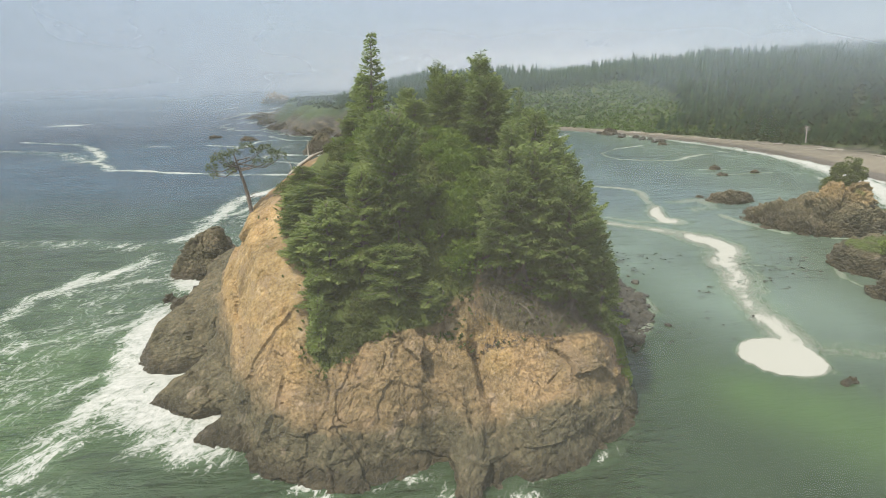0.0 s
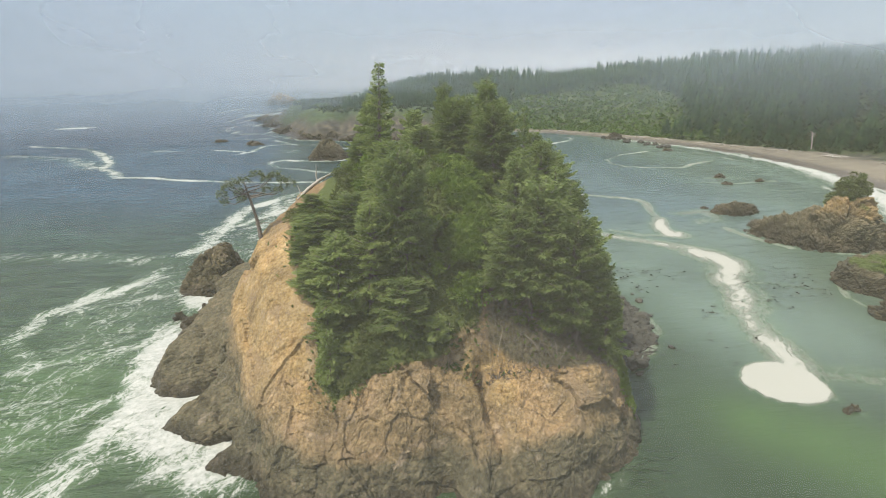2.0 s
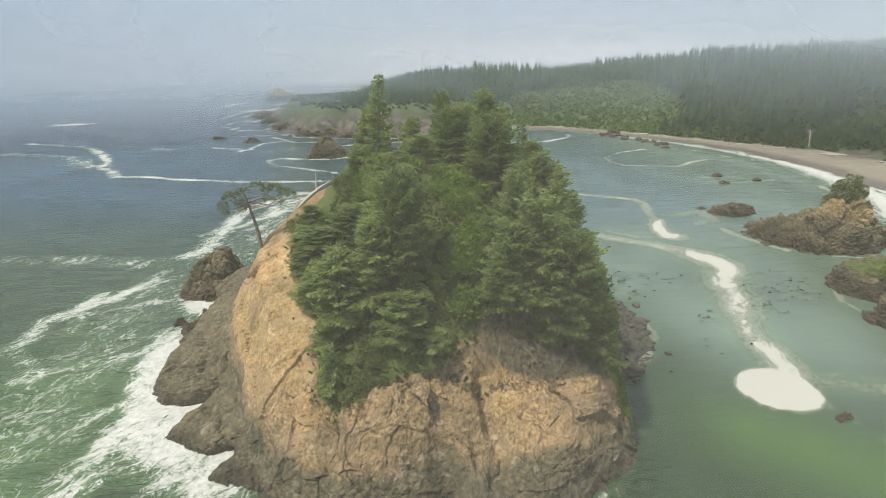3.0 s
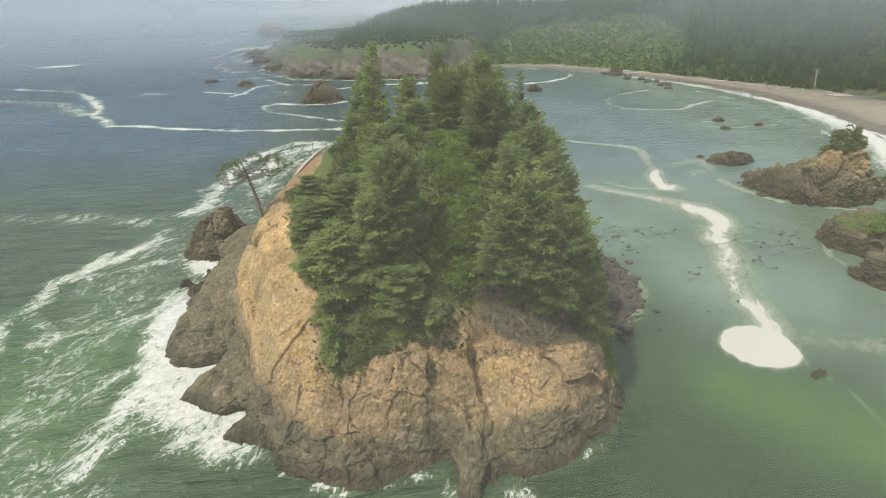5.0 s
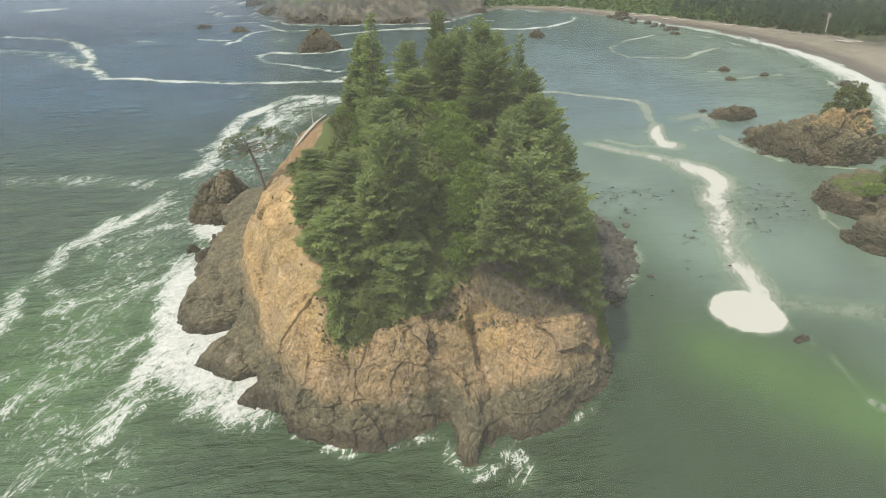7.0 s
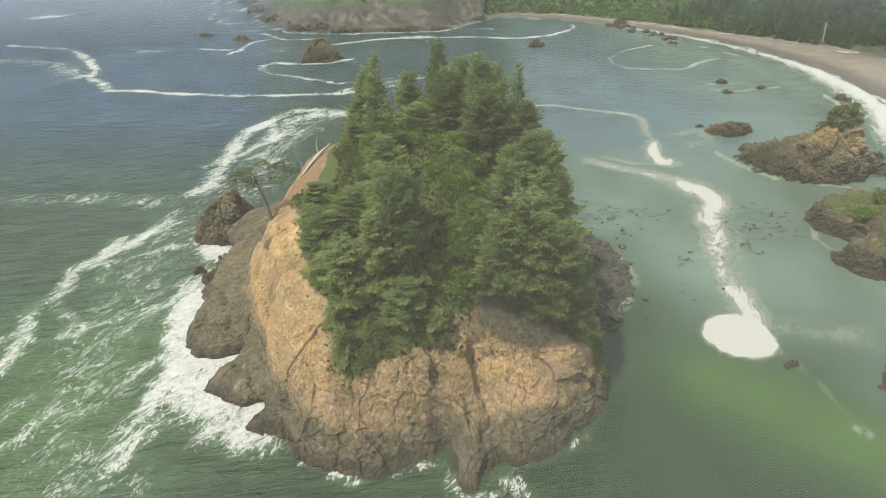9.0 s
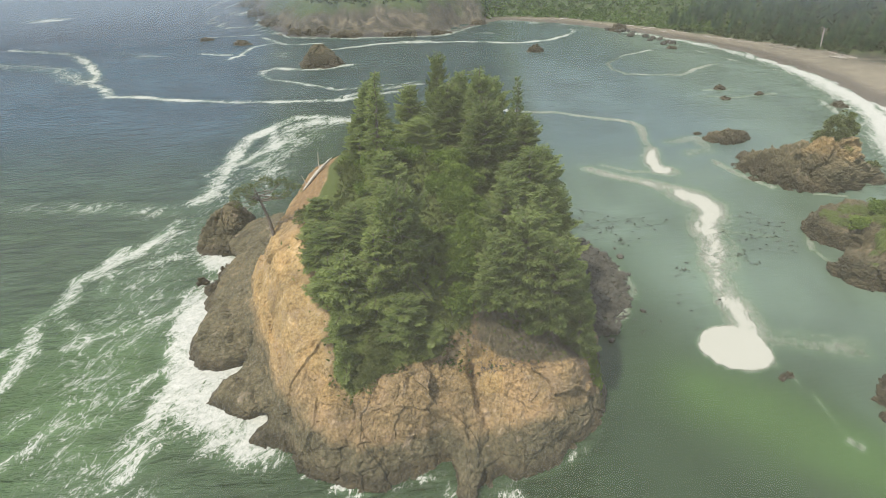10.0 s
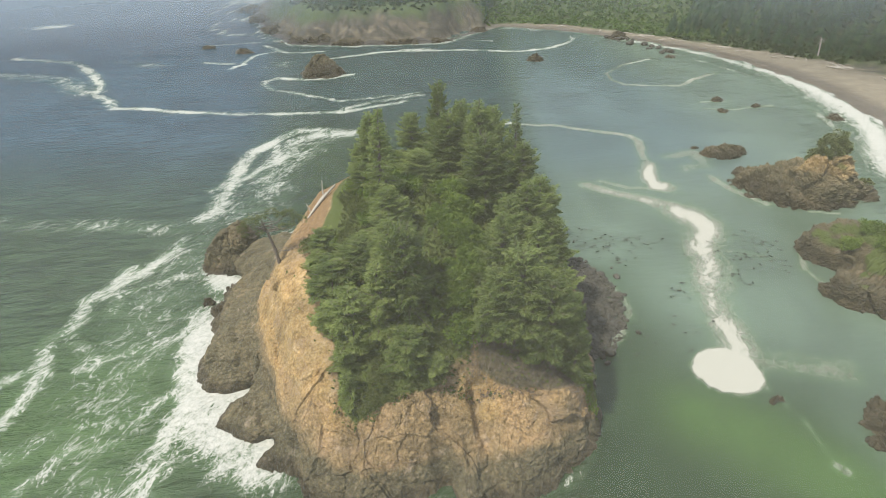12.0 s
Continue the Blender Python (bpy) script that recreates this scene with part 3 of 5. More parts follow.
# ---- smaller rocks ----
def rock_mass(name, centre, outline, height, seed, label, category="rock", columns=220, tan=0.3, ochre=0.0, shoulder=0.72, green=0.0, peak=(0, 0), size=0.55, rows=(5, 26, 16, 8), dark_to=2.6):
    """A rock that rises from the water: outline of (x, y), a shoulder ring and a rounded, uneven top."""
    cx, cy = centre
    foot = [(x + (x - cx) * 0.12, y + (y - cy) * 0.12, -2.5) for x, y in outline]
    line = [(x, y, 0.0) for x, y in outline]
    rs = random.Random(seed)
    up = [(cx + peak[0] * 0.5 + (x - cx) * shoulder, cy + peak[1] * 0.5 + (y - cy) * shoulder, height * rs.uniform(0.42, 0.66)) for x, y in outline]
    top = [(cx + peak[0] + (x - cx) * shoulder * 0.45, cy + peak[1] + (y - cy) * shoulder * 0.45, height * rs.uniform(0.80, 0.97)) for x, y in outline]
    # the loft turns about one axis, so the rings must go round it
    pts, step = loft([foot, line, up, top], (cx + peak[0] * 0.4, cy + peak[1] * 0.4), columns, rows, height, 2)
    pts = craggy(pts, np.full(pts.shape[:2], 2.0), 0.5, seed * 7.7, size)
    x, y, z = pts[..., 0], pts[..., 1], pts[..., 2]
    u = z / height
    r = value_noise(x + z, y - z, 4.0, seed)
    # the wet zone is wet rock at the water; higher up it only darkens
    attrs = {"tan": np.clip(tan * smoothstep(0.1, 0.7, u + 0.3 * r), 0, 1), "ochre": np.clip(ochre * smoothstep(0.25, 0.7, u + 0.25 * r), 0, 1),
             "dry": np.zeros(x.shape), "moss": np.clip(green * smoothstep(0.55, 0.85, u + 0.2 * r), 0, 1), "wet": smoothstep(dark_to, dark_to * 0.25, z + 1.0 * r)}
    me = grid_mesh(name, pts, ROCK, True, False, attrs)
    return tagged(new(name, me), label, category)


def oval(cx, cy, rx, ry, turn=0.0, n=14, seed=0, uneven=0.18):
    rs = random.Random(seed)
    out = []
    for k in range(n):
        a = 2 * math.pi * k / n
        s = 1 + rs.uniform(-uneven, uneven)
        u, v = rx * s * math.cos(a), ry * s * math.sin(a)
        c, d = math.cos(radians(turn)), math.sin(radians(turn))
        out.append((cx + u * c - v * d, cy + u * d + v * c))
    return out


def rock_rings(name, centre, rings, apex, seed, label, category, attr, columns=420, rows=(5, 30, 26, 16, 10), size=0.6):
    """A rock built from rings of (x, y, z) round one axis; attr gives its colour zones from the points."""
    pts, step = loft(rings, centre, columns, rows, apex, 2)
    pts = craggy(pts, np.full(pts.shape[:2], 2.9), 0.7, seed * 7.7, size)
    x, y, z = pts[..., 0], pts[..., 1], pts[..., 2]
    # wet at the water; higher up this zone only darkens the rock
    zones = {"dry": np.zeros(x.shape), "wet": smoothstep(4.4, 0.8, z + 1.0 * value_noise(x + z, y - z, 4.0, seed))}
    zones.update(attr(x, y, z, value_noise(x + z, y - z, 5.0, seed + 1)))
    return tagged(new(name, grid_mesh(name, pts, ROCK, True, False, zones)), label, category)


ISLET_LINE = [(79, 139), (81, 128.5), (87.5, 122), (95, 120), (106, 124), (115, 131), (114, 141), (104, 146), (92, 146), (83, 145)]
ISLET_UP = [(82, 138, 2.6), (83.5, 131, 2.8), (88, 125, 3.4), (94.5, 122, 4.6), (104, 124.6, 4.6), (110, 130, 3.0), (109, 138, 3.0), (102, 142, 3.6), (93, 143, 3.4), (85, 142, 2.8)]
ISLET_HIGH = [(85, 137, 3.6), (86, 132.5, 4.2), (90, 127.5, 5.2), (95.5, 123.8, 8.8), (102, 125.6, 9.2), (105, 130, 6.0), (103, 135, 6.0), (98, 137, 6.6), (92, 139, 5.4), (87, 139, 4.0)]
ISLET_TOP = [(91, 133, 6.8), (92, 130.4, 7.4), (94.5, 127.5, 10.6), (98, 126.2, 11.8), (101, 127.6, 11.4), (101, 131, 9.4), (98, 133, 8.4), (94, 134.5, 7.6)]
ISLET = rock_rings("wooded_islet", (96, 130.5), [[(x + (x - 96) * 0.1, y + (y - 130.5) * 0.1, -2.5) for x, y in ISLET_LINE], [(x, y, 0) for x, y in ISLET_LINE], ISLET_UP, ISLET_HIGH, ISLET_TOP], 10.0, 5,
                   "low ochre and grey rock islet with a bushy tree on top", "rock islet",
                   lambda x, y, z, r: {"tan": smoothstep(3.5, 8.0, z + 2 * r) * 0.4, "ochre": smoothstep(6.0, 8.5, z + 1.6 * r + 0.12 * (x - 98)) * 0.50, "moss": 0.5 * smoothstep(0.2, 0.5, r) * smoothstep(6, 8, z)})
rock_mass("tip_rock", (87.5, 158.5), oval(87.5, 158.5, 7.0, 4.2, 10, 12, 2), 3.4, 6, "low dark rock beside the islet, awash in foam", "rock", 160, 0.0, dark_to=5.0)
# darkened to 6.5 m: deep shadows on the sides put into the colour
GREEN_ROCK = rock_mass("green_rock", (93, 92), [(80.5, 106), (77.6, 101.5), (78.3, 96), (81.8, 93), (80.6, 90.5), (75.0, 88.6), (74.4, 83), (79, 79), (84, 75), (94, 71), (105, 74), (111, 90), (106, 104), (92, 109)],
                       7.6, 8, "dark rock islet with grass and shrubs on top", "rock islet", 420, 0.05, 0.20, 0.9, 1.0, (0, 0), 0.6, dark_to=6.5)
rock_mass("low_rock", (67, 53.5), oval(67, 53.5, 6.6, 5.4, 20, 12, 4), 4.6, 9, "rounded dark grey rock in calm green water", "rock", 220, 0.1, dark_to=5.0)
rock_mass("dome_rock", (-60, 268), oval(-60, 268, 11, 7, 5, 12, 5), 9.5, 11, "pointed dark rock standing offshore in white water", "rock", 160, 0.15, shoulder=0.58, dark_to=9.0)
rock_mass("bay_rock", (47, 291), oval(47, 291, 4.2, 3.4, 0, 10, 6), 3.8, 12, "small dark rock standing in the bay", "rock", 90, 0.1, dark_to=6.0)
for k, (x, y, r, h) in enumerate([(109, 215, 2.6, 1.6), (105.5, 201, 2.2, 1.2), (120, 206, 1.6, 0.9), (141, 190, 3.2, 1.6), (-44, 88.5, 2.2, 1.5), (-43.2, 82.5, 3.0, 1.8), (-47.5, 85.5, 1.4, 0.9),
                                  (-115, 322, 6, 2.0), (-142, 338, 5, 1.6), (118, 292, 3.0, 1.4), (80, 164, 1.6, 0.8), (50.8, 58.6, 1.3, 0.25)]):
    rock_mass("wave_rock", (x, y), oval(x, y, r, r * 0.75, 20 * k, 9, 20 + k), h, 30 + k, "small dark rock awash in the waves", "rock", 70, 0.1, size=0.35, rows=(3, 9, 7, 4), dark_to=5.0)
for k, (x, y, rx, ry, h) in enumerate([(-112, 388, 16, 8, 4.2), (-86, 351, 14, 7, 3.6), (-138, 436, 14, 9, 4.5), (-58, 341, 13, 5, 3.2), (-26, 342, 11, 4, 2.8), (-160, 486, 14, 10, 5), (24, 377, 7, 4, 2.5), (106, 346, 6, 4.5, 3.6), (-4, 345, 8, 4, 2.4), (-96, 366, 12, 6, 4.6), (-74, 349, 10, 6, 4.2)]):
    rock_mass("shore_rock", (x, y), oval(x, y, rx, ry, -35 if x < -90 else 5, 12, 60 + k, 0.25), h, 70 + k, "dark jagged rock at the foot of the headland", "rock", 110, 0.2, size=0.8, rows=(3, 14, 9, 5), dark_to=6.0)
rock_mass("outcrop", (-48.6, 103), oval(-48.6, 103, 6.2, 9.0, -12, 13, 9), 8.0, 51, "dark jagged outcrop beside the sea stack in surf", "rock", 200, 0.10, shoulder=0.62, peak=(1.5, 0.5), size=0.55)
rock_mass("far_isle", (-222, 742), oval(-222, 742, 22, 13, 0, 12, 14), 15, 15, "pale distant rock island in mist", "rock islet", 120, 0.9, 0.3, size=1.6)

# ---- the mainland ----
COAST = [
    (-160, 900), (-165, 700), (-170, 560), (-160, 492), (-144, 442), (-120, 384), (-92, 343), (-56, 337), (-29, 338), (-2, 342), (24, 377), (40, 391), (79, 373),
    (101, 351), (117, 334), (133, 314), (147, 287), (157, 257), (160, 231), (157, 198), (150, 174), (141, 159), (133, 146), (128, 120), (136, 90), (150, 50), (165, -60)]
LAND_RING = COAST + [(900, -60), (900, 1000), (-160, 1000)]
BEACH_EDGE = [(24, 385), (40, 402), (81, 390), (125, 350), (148, 322), (170, 294), (186, 270), (195, 240), (205, 200), (215, 120), (230, -60)]


def land_height(x, y):
    d, along = to_line(x, y, COAST)
    d = np.where(inside(x, y, LAND_RING), d, -d)
    edge, _ = to_line(x, y, BEACH_EDGE)
    inner = inside(x, y, BEACH_EDGE + [(900, -60), (900, 1000), (-160, 1000)] + COAST[:11])
    behind = np.where(inner, edge, -edge)
    beach = smoothstep(12, 40, x)
    n1, n2 = value_noise(x, y, 90, 5), value_noise(x, y, 22, 6)
    sandy = np.clip(d, -20, 60) * 0.055
    hill = smoothstep(-1, 95, behind + 8 * n2) * (30 + 9 * n1) + smoothstep(60, 330, behind) * (10 + smoothstep(80, 320, x) * 5)
    bluff = smoothstep(2, 25, d + 6 * n2) * (16.0 + 2.5 * n1) + smoothstep(15, 130, d) * (4 + 14 * smoothstep(-90, 10, x))
    east = np.where(behind > -4, np.maximum(sandy, 0) + np.maximum(hill, 0), sandy)
    west = np.where(d > 0, bluff + 0.4, d * 0.15)
    h = east * beach + west * (1 - beach)
    ledge = np.exp(-(((x + 127) / 15) ** 2 + ((y - 388) / 30) ** 2)) * (1 - beach) * (d > 0)
    h = h * (1 - 0.72 * ledge)
    h = np.where(h > 3, 3 + (h - 3) * (1 - 0.55 * smoothstep(500, 640, y)), h)
    return np.maximum(h, -3.0), d, behind, beach, along


def mainland():
    xs = np.concatenate([np.arange(-420, -190, 10), np.arange(-190, 240, 2.4), np.arange(240, 900, 12)])
    ys = np.concatenate([np.arange(-60, 140, 6), np.arange(140, 420, 2.4), np.arange(420, 1000, 8)])
    X, Y = np.meshgrid(xs, ys)
    h, d, behind, beach, _ = land_height(X, Y)
    crag = (value_noise(X, Y, 13, 8, 5) * 6.0 + np.abs(value_noise(X, Y, 6, 18, 3)) * 3.0 - 1.0) * (1 - beach) * smoothstep(0, 5, d) * smoothstep(36, 8, d)
    h = h + crag + 0.25 * value_noise(X, Y, 5, 9) * smoothstep(5, 30, d)
    gy, gx = np.gradient(h, ys, xs)
    steep = np.hypot(gx, gy)
    plant = np.where(beach > 0.5, smoothstep(-2, 3, behind + 3 * value_noise(X, Y, 12, 10)), smoothstep(4, 11, d + 7 * value_noise(X, Y, 16, 12) - 4 * smoothstep(-100, -80, X)))
    slide = np.exp(-(((X - 194) / 9) ** 2 + ((Y - 252) / 10) ** 2))
    rock = np.clip((1 - beach) * (smoothstep(0.9, 1.5, steep) * 0.6 + smoothstep(16, 8, d + 10 * value_noise(X, Y, 14, 13) - 5 * smoothstep(-105, -85, X))) + slide, 0, 1)
    rock = np.maximum(rock, (1 - beach) * (1 - plant))
    wet = np.where(beach > 0.5, smoothstep(13, 5, d), smoothstep(6, 2, d))
    keep = grid_mesh("mainland", np.stack([X, Y, h], -1), LAND, False, True, {"plant": plant, "rock": rock, "wet": wet})
    return tagged(new("ground", keep), "sandy beach, rocky headland and green hillside of the mainland shore", "ground", kind="structure")


MAINLAND = mainland()

# ---- the sea ----
def soft(x, y, line, width, strength, grow=None):
    d, u = to_line(x, y, line)
    w = width if grow is None else width * (grow[0] + (grow[1] - grow[0]) * u)
    return strength * np.exp(-(d / w) ** 2)


FOAM_LINES = (
    ([(-243, 316), (-203, 303), (-176, 276), (-162, 256), (-156, 240), (-135, 216)], 2.6, 0.75),
    ([(-135, 216), (-96, 210), (-64, 206), (-42, 207), (-16, 221)], 1.9, 0.95),
    ([(-225, 276), (-191, 268), (-159, 242)], 7.0, 0.45),
    ([(-80, 264), (-84, 258), (-83, 251), (-78, 243), (-44, 223), (-12, 233)], 1.6, 0.62),
    ([(79, 352), (76, 340), (62, 322), (42, 313), (4, 320), (-34, 318), (-64, 302)], 2.2, 0.78),
    ([(12, 193), (29, 190), (43, 188), (55, 180), (62, 177)], 1.5, 0.85),
    ([(62, 177), (64, 165), (62, 152)], 1.8, 0.85),
    ([(62, 152), (59, 142), (58.5, 135)], 2.6, 1.1),
    ([(45, 141), (51, 136), (58, 134)], 1.5, 0.62),
    ([(40, 138), (47, 132), (55, 126), (60, 122)], 3.2, 0.78),
    ([(59, 121), (62, 114), (60, 109)], 5.2, 1.0),
    ([(60, 109), (57, 103)], 4.4, 1.0),
    ([(57, 104), (56, 97), (54, 90)], 3.2, 0.84),
    ([(61, 106), (60, 96), (56, 88)], 1.6, 0.50),
    ([(55, 97), (52.5, 85), (51, 77)], 3.4, 0.80),
    ([(51, 77), (50, 72), (48.5, 68)], 3.8, 0.98),
    ([(49, 67.5), (56, 66), (66, 64.5)], 2.6, 0.56),
    ([(53, 69), (60, 68.5), (68, 66)], 1.5, 0.42),
    ([(62, 103), (66, 101), (70, 99)], 1.2, 0.40),
    ([(5.5, 40.2), (7.6, 39.2), (8.2, 37.4), (6.6, 36.4)], 1.0, 0.55),
    ([(-0.4, 39.4), (0.8, 37.4), (2.6, 36.6), (4.2, 37.6)], 0.9, 0.62),
    ([(-189, 465), (-178, 482), (-176, 541)], 2.2, 0.8),
    ([(-164, 398), (-168, 428), (-155, 458), (-138, 442)], 2.0, 0.8),
    ([(-162, 398), (-139, 374), (-126, 388)], 1.8, 0.8),
    ([(-146, 344), (-133, 347), (-105, 355)], 1.7, 0.8),
    ([(-129, 298), (-114, 295)], 1.6, 0.7),
    ([(-110, 282), (-108, 295), (-107, 312), (-96, 325)], 1.6, 0.75),
    ([(-109, 340), (-89, 319), (-70, 322)], 1.8, 0.8),
    ([(-528, 847), (-436, 857), (-308, 797), (-233, 800)], 7.0, 0.9),
    ([(-241, 568), (-243, 662), (-188, 637)], 3.5, 0.8),
    ([(-193, 477), (-194, 519), (-179, 543)], 2.2, 0.8),
    ([(-156, 375), (-130, 379), (-110, 358)], 1.8, 0.7),
    ([(-173, 433), (-150, 443), (-126, 433)], 2.0, 0.7),
    ([(-12, 230), (-34, 218), (-44, 207)], 2.2, 0.75),
    ([(50.5, 63), (52, 56), (53, 50), (53.5, 46)], 0.45, 0.55),
    ([(53, 46.5), (54, 45.5)], 0.8, 0.8),
    ([(77, 261), (76, 250), (80, 241), (102, 238), (112, 247), (128, 258)], 1.4, 0.85),
    ([(77, 261), (88, 278), (106, 289)], 1.4, 0.75),
    ([(-62, 109), (-66, 95), (-69, 88)], 1.7, 0.80),
    ([(-68, 98), (-68.6, 93), (-69.6, 89.8), (-72.1, 86.8), (-70.2, 81.2), (-70.7, 78.5), (-72.6, 76.1), (-70, 70.2), (-67, 64), (-68, 57), (-76, 48)], 1.7, 0.86),
    ([(-70.7, 78.5), (-66, 74), (-62, 70)], 1.5, 0.6),
    ([(-70, 70), (-74, 64), (-75, 55)], 1.6, 0.6),
    ([(-44.8, 78), (-48.7, 75.6), (-52.8, 72.7), (-57.6, 70.5), (-61.7, 68.4)], 2.4, 0.72),
    ([(-41.8, 64.5), (-44.1, 62.6), (-47.1, 59.1), (-48.3, 54.9), (-49.3, 51.9)], 2.2, 0.68),
    ([(-39.2, 59.8), (-40, 56.4), (-40.1, 51.7), (-40.3, 48.9), (-42, 42)], 2.6, 0.80),
    ([(-64.7, 83.1), (-66.4, 88.2), (-63.3, 90.4), (-59.2, 93.6), (-55.4, 96)], 1.8, 0.66),
    ([(-43.6, 90.7), (-47.5, 81.9), (-46.8, 75.5), (-43.4, 66.5)], 3.2, 1.05),
    ([(-30, 62.8), (-36, 61.2), (-40, 59.6)], 2.2, 1.2),
    ([(-24.6, 51.6), (-28.4, 50.0), (-31, 47.5)], 2.4, 1.2),
    ([(77, 142), (80, 132), (84, 125)], 1.6, 0.75),
    ([(92, 120.6), (98, 119)], 1.0, 0.7),
    ([(79, 101), (76.4, 94), (77.6, 86), (81, 78)], 0.9, 0.7),
    ([(27, 70), (30.5, 73), (32.5, 77)], 1.0, 0.6),
    ([(-62, 109), (-66, 114), (-74, 117), (-84, 118), (-130, 119)], 4.5, 0.34),
    ([(-38, 186), (-45, 187), (-54, 185), (-58.5, 176), (-62, 166), (-62.4, 154), (-62, 141), (-60, 124), (-62, 119)], 3.0, 1.0),
    ([(-44, 176), (-49, 164), (-52, 153), (-51, 135), (-50, 118)], 8.0, 0.52),
    ([(-33, 183), (-45, 182), (-52, 176), (-50, 165), (-52, 158)], 4.4, 0.95),
    ([(-59, 176), (-52, 160), (-63, 141), (-66, 137)], 1.8, 0.75),
    ([(-54, 51), (-58, 45), (-66, 38)], 1.7, 0.72),
    ([(-51, 62), (-56, 55), (-60, 52), (-74, 44)], 2.0, 0.55),
    ([(-300, 425), (-282, 424)], 2.0, 0.9),
    ([(70, 157), (80, 160), (78, 150), (72, 148)], 3.0, 0.60),
    ([(96, 205), (112, 203), (128, 207)], 1.5, 0.6),
    ([(102, 214), (112, 213)], 1.4, 0.7),
    ([(-78, 262), (-60, 259), (-46, 268)], 2.5, 0.8),
    ([(25, 75), (29, 74), (31.5, 76)], 1.2, 0.85),
    ([(30, 97), (33, 92), (35, 85), (34.5, 79)], 1.1, 0.55),
)


def sea():
    near = lambda lo, hi, step, far_lo, far_hi: np.concatenate([
        lo - np.geomspace(step, lo - far_lo, 50)[::-1], np.arange(lo, hi, step), hi + np.geomspace(step, far_hi - hi, 50)])
    xs, ys = near(-250, 150, 1.0, -2600, 2600), near(34, 330, 1.0, -300, 4200)
    X, Y = np.meshgrid(xs, ys)
    foam = np.zeros(X.shape)
    wx = X + 2.2 * value_noise(X, Y, 17, 40) + 0.8 * value_noise(X, Y, 5, 41)
    wy = Y + 2.2 * value_noise(X, Y, 17, 42) + 0.8 * value_noise(X, Y, 5, 43)
    torn = 0.62 + 0.42 * np.maximum(smoothstep(-0.35, 0.30, value_noise(X, Y, 12, 39)), smoothstep(20, 30, X) * smoothstep(160, 140, Y))
    for line, width, strength in FOAM_LINES:
        foam = np.maximum(foam, soft(wx, wy, line, width, strength) * torn)
    # the round mat of foam with a clean front edge
    e = np.hypot((X - 46.3) / 5.9, (Y - 65.2) / 5.4) + 0.05 * value_noise(X, Y, 4, 44)
    foam = np.maximum(foam, 1.25 * smoothstep(1.06, 0.88, e))
    foam = np.maximum(foam, soft(wx, wy, [(61, 137), (60.5, 135)], 3.3, 1.0))
    # surf on the weather side, thick at the rocks and lacy further out
    ring = [(x, y) for x, y, z in WATERLINE + WATERLINE_WEST]
    dw, _ = to_line(wx, wy, ring + ring[:1])
    patch = 0.5 + 0.5 * value_noise(X, Y, 9, 45)
    weather = smoothstep(-19, -27, X) * smoothstep(40, 46, Y) * smoothstep(150, 118, Y)
    foam = np.maximum(foam, weather * smoothstep(11, 1.0, dw + 9.0 * (patch - 0.5)) * (0.30 + 0.66 * smoothstep(5.0, 1.2, dw)))
    d2, _ = to_line(wx, wy, [(-50, 146), (-56, 122), (-60, 100), (-57, 80), (-55, 64), (-50, 50), (-42, 38)])
    foam = np.maximum(foam, np.exp(-(d2 / 9.0) ** 2) * (0.08 + 0.38 * patch))
    # white water round the foot of the rocks
    dr, _ = to_line(X, Y, ring + ring[:1])
    foam = np.maximum(foam, np.exp(-(dr / 0.7) ** 2) * (0.20 + 0.75 * smoothstep(0.1, 0.4, value_noise(X, Y, 5, 46))))
    # breakers on the beach and round the headland
    dc, along = to_line(wx, wy, COAST)
    shore = smoothstep(0.48, 0.55, along)
    foam = np.maximum(foam, shore * ((np.exp(-((dc - 8) / 7.5) ** 2) * smoothstep(150, 190, X + 0.2 * (300 - Y) + 12) + np.exp(-((dc - 3) / 3.5) ** 2)) * 0.72 + np.exp(-((dc - 17) / 1.6) ** 2) * 0.55 * smoothstep(-0.1, 0.35, value_noise(X, Y, 30, 47))))
    foam = np.maximum(foam, (1 - shore) * np.exp(-((dc - 2) / 2.6) ** 2) * (0.5 + 0.5 * value_noise(X, Y, 20, 48)))
    far = smoothstep(0.32, 0.5, value_noise(X * 0.35, Y, 26, 49)) * smoothstep(120, 40, dc) * (Y > 250) * (X < 30)
    foam = np.maximum(foam, 0.62 * far)
    west = smoothstep(-30, -62, X + 0.25 * (Y - 120))
    deep = west * smoothstep(100, 200, Y + 12 * value_noise(X, Y, 40, 50))
    east = smoothstep(10, 34, X - 0.05 * (Y - 60))
    deep = np.maximum(deep, 0.45 * (1 - east) * smoothstep(160, 230, Y))
    deep = np.maximum(deep, 0.50 * smoothstep(124, 165, Y) * smoothstep(112, 74, X) * east)
    teal = east * smoothstep(52, 98, Y + 0.15 * X + 9 * value_noise(X, Y, 35, 51)) * (0.72 + 0.28 * value_noise(X, Y, 50, 52))
    teal = teal * np.maximum(smoothstep(25, 50, X), smoothstep(88, 104, Y))
    teal = np.maximum(teal, 0.75 * np.exp(-(((X - 38) / 20) ** 2 + ((Y - 112) / 16) ** 2)))
    teal = np.maximum(teal, 0.24 * west * smoothstep(190, 90, Y) * (0.4 + 0.6 * patch))
    teal = np.maximum(teal, 0.42 * smoothstep(50, 66, X + 4 * value_noise(X, Y, 14, 57)) * smoothstep(26, 48, Y))
    murk = soft(wx, wy, [(37, 55), (46, 50), (53, 45), (58, 38)], 6.5, 0.85)
    murk = np.maximum(murk, 0.75 * np.exp(-(((X + 60) / 30) ** 2 + ((Y - 54) / 24) ** 2)))
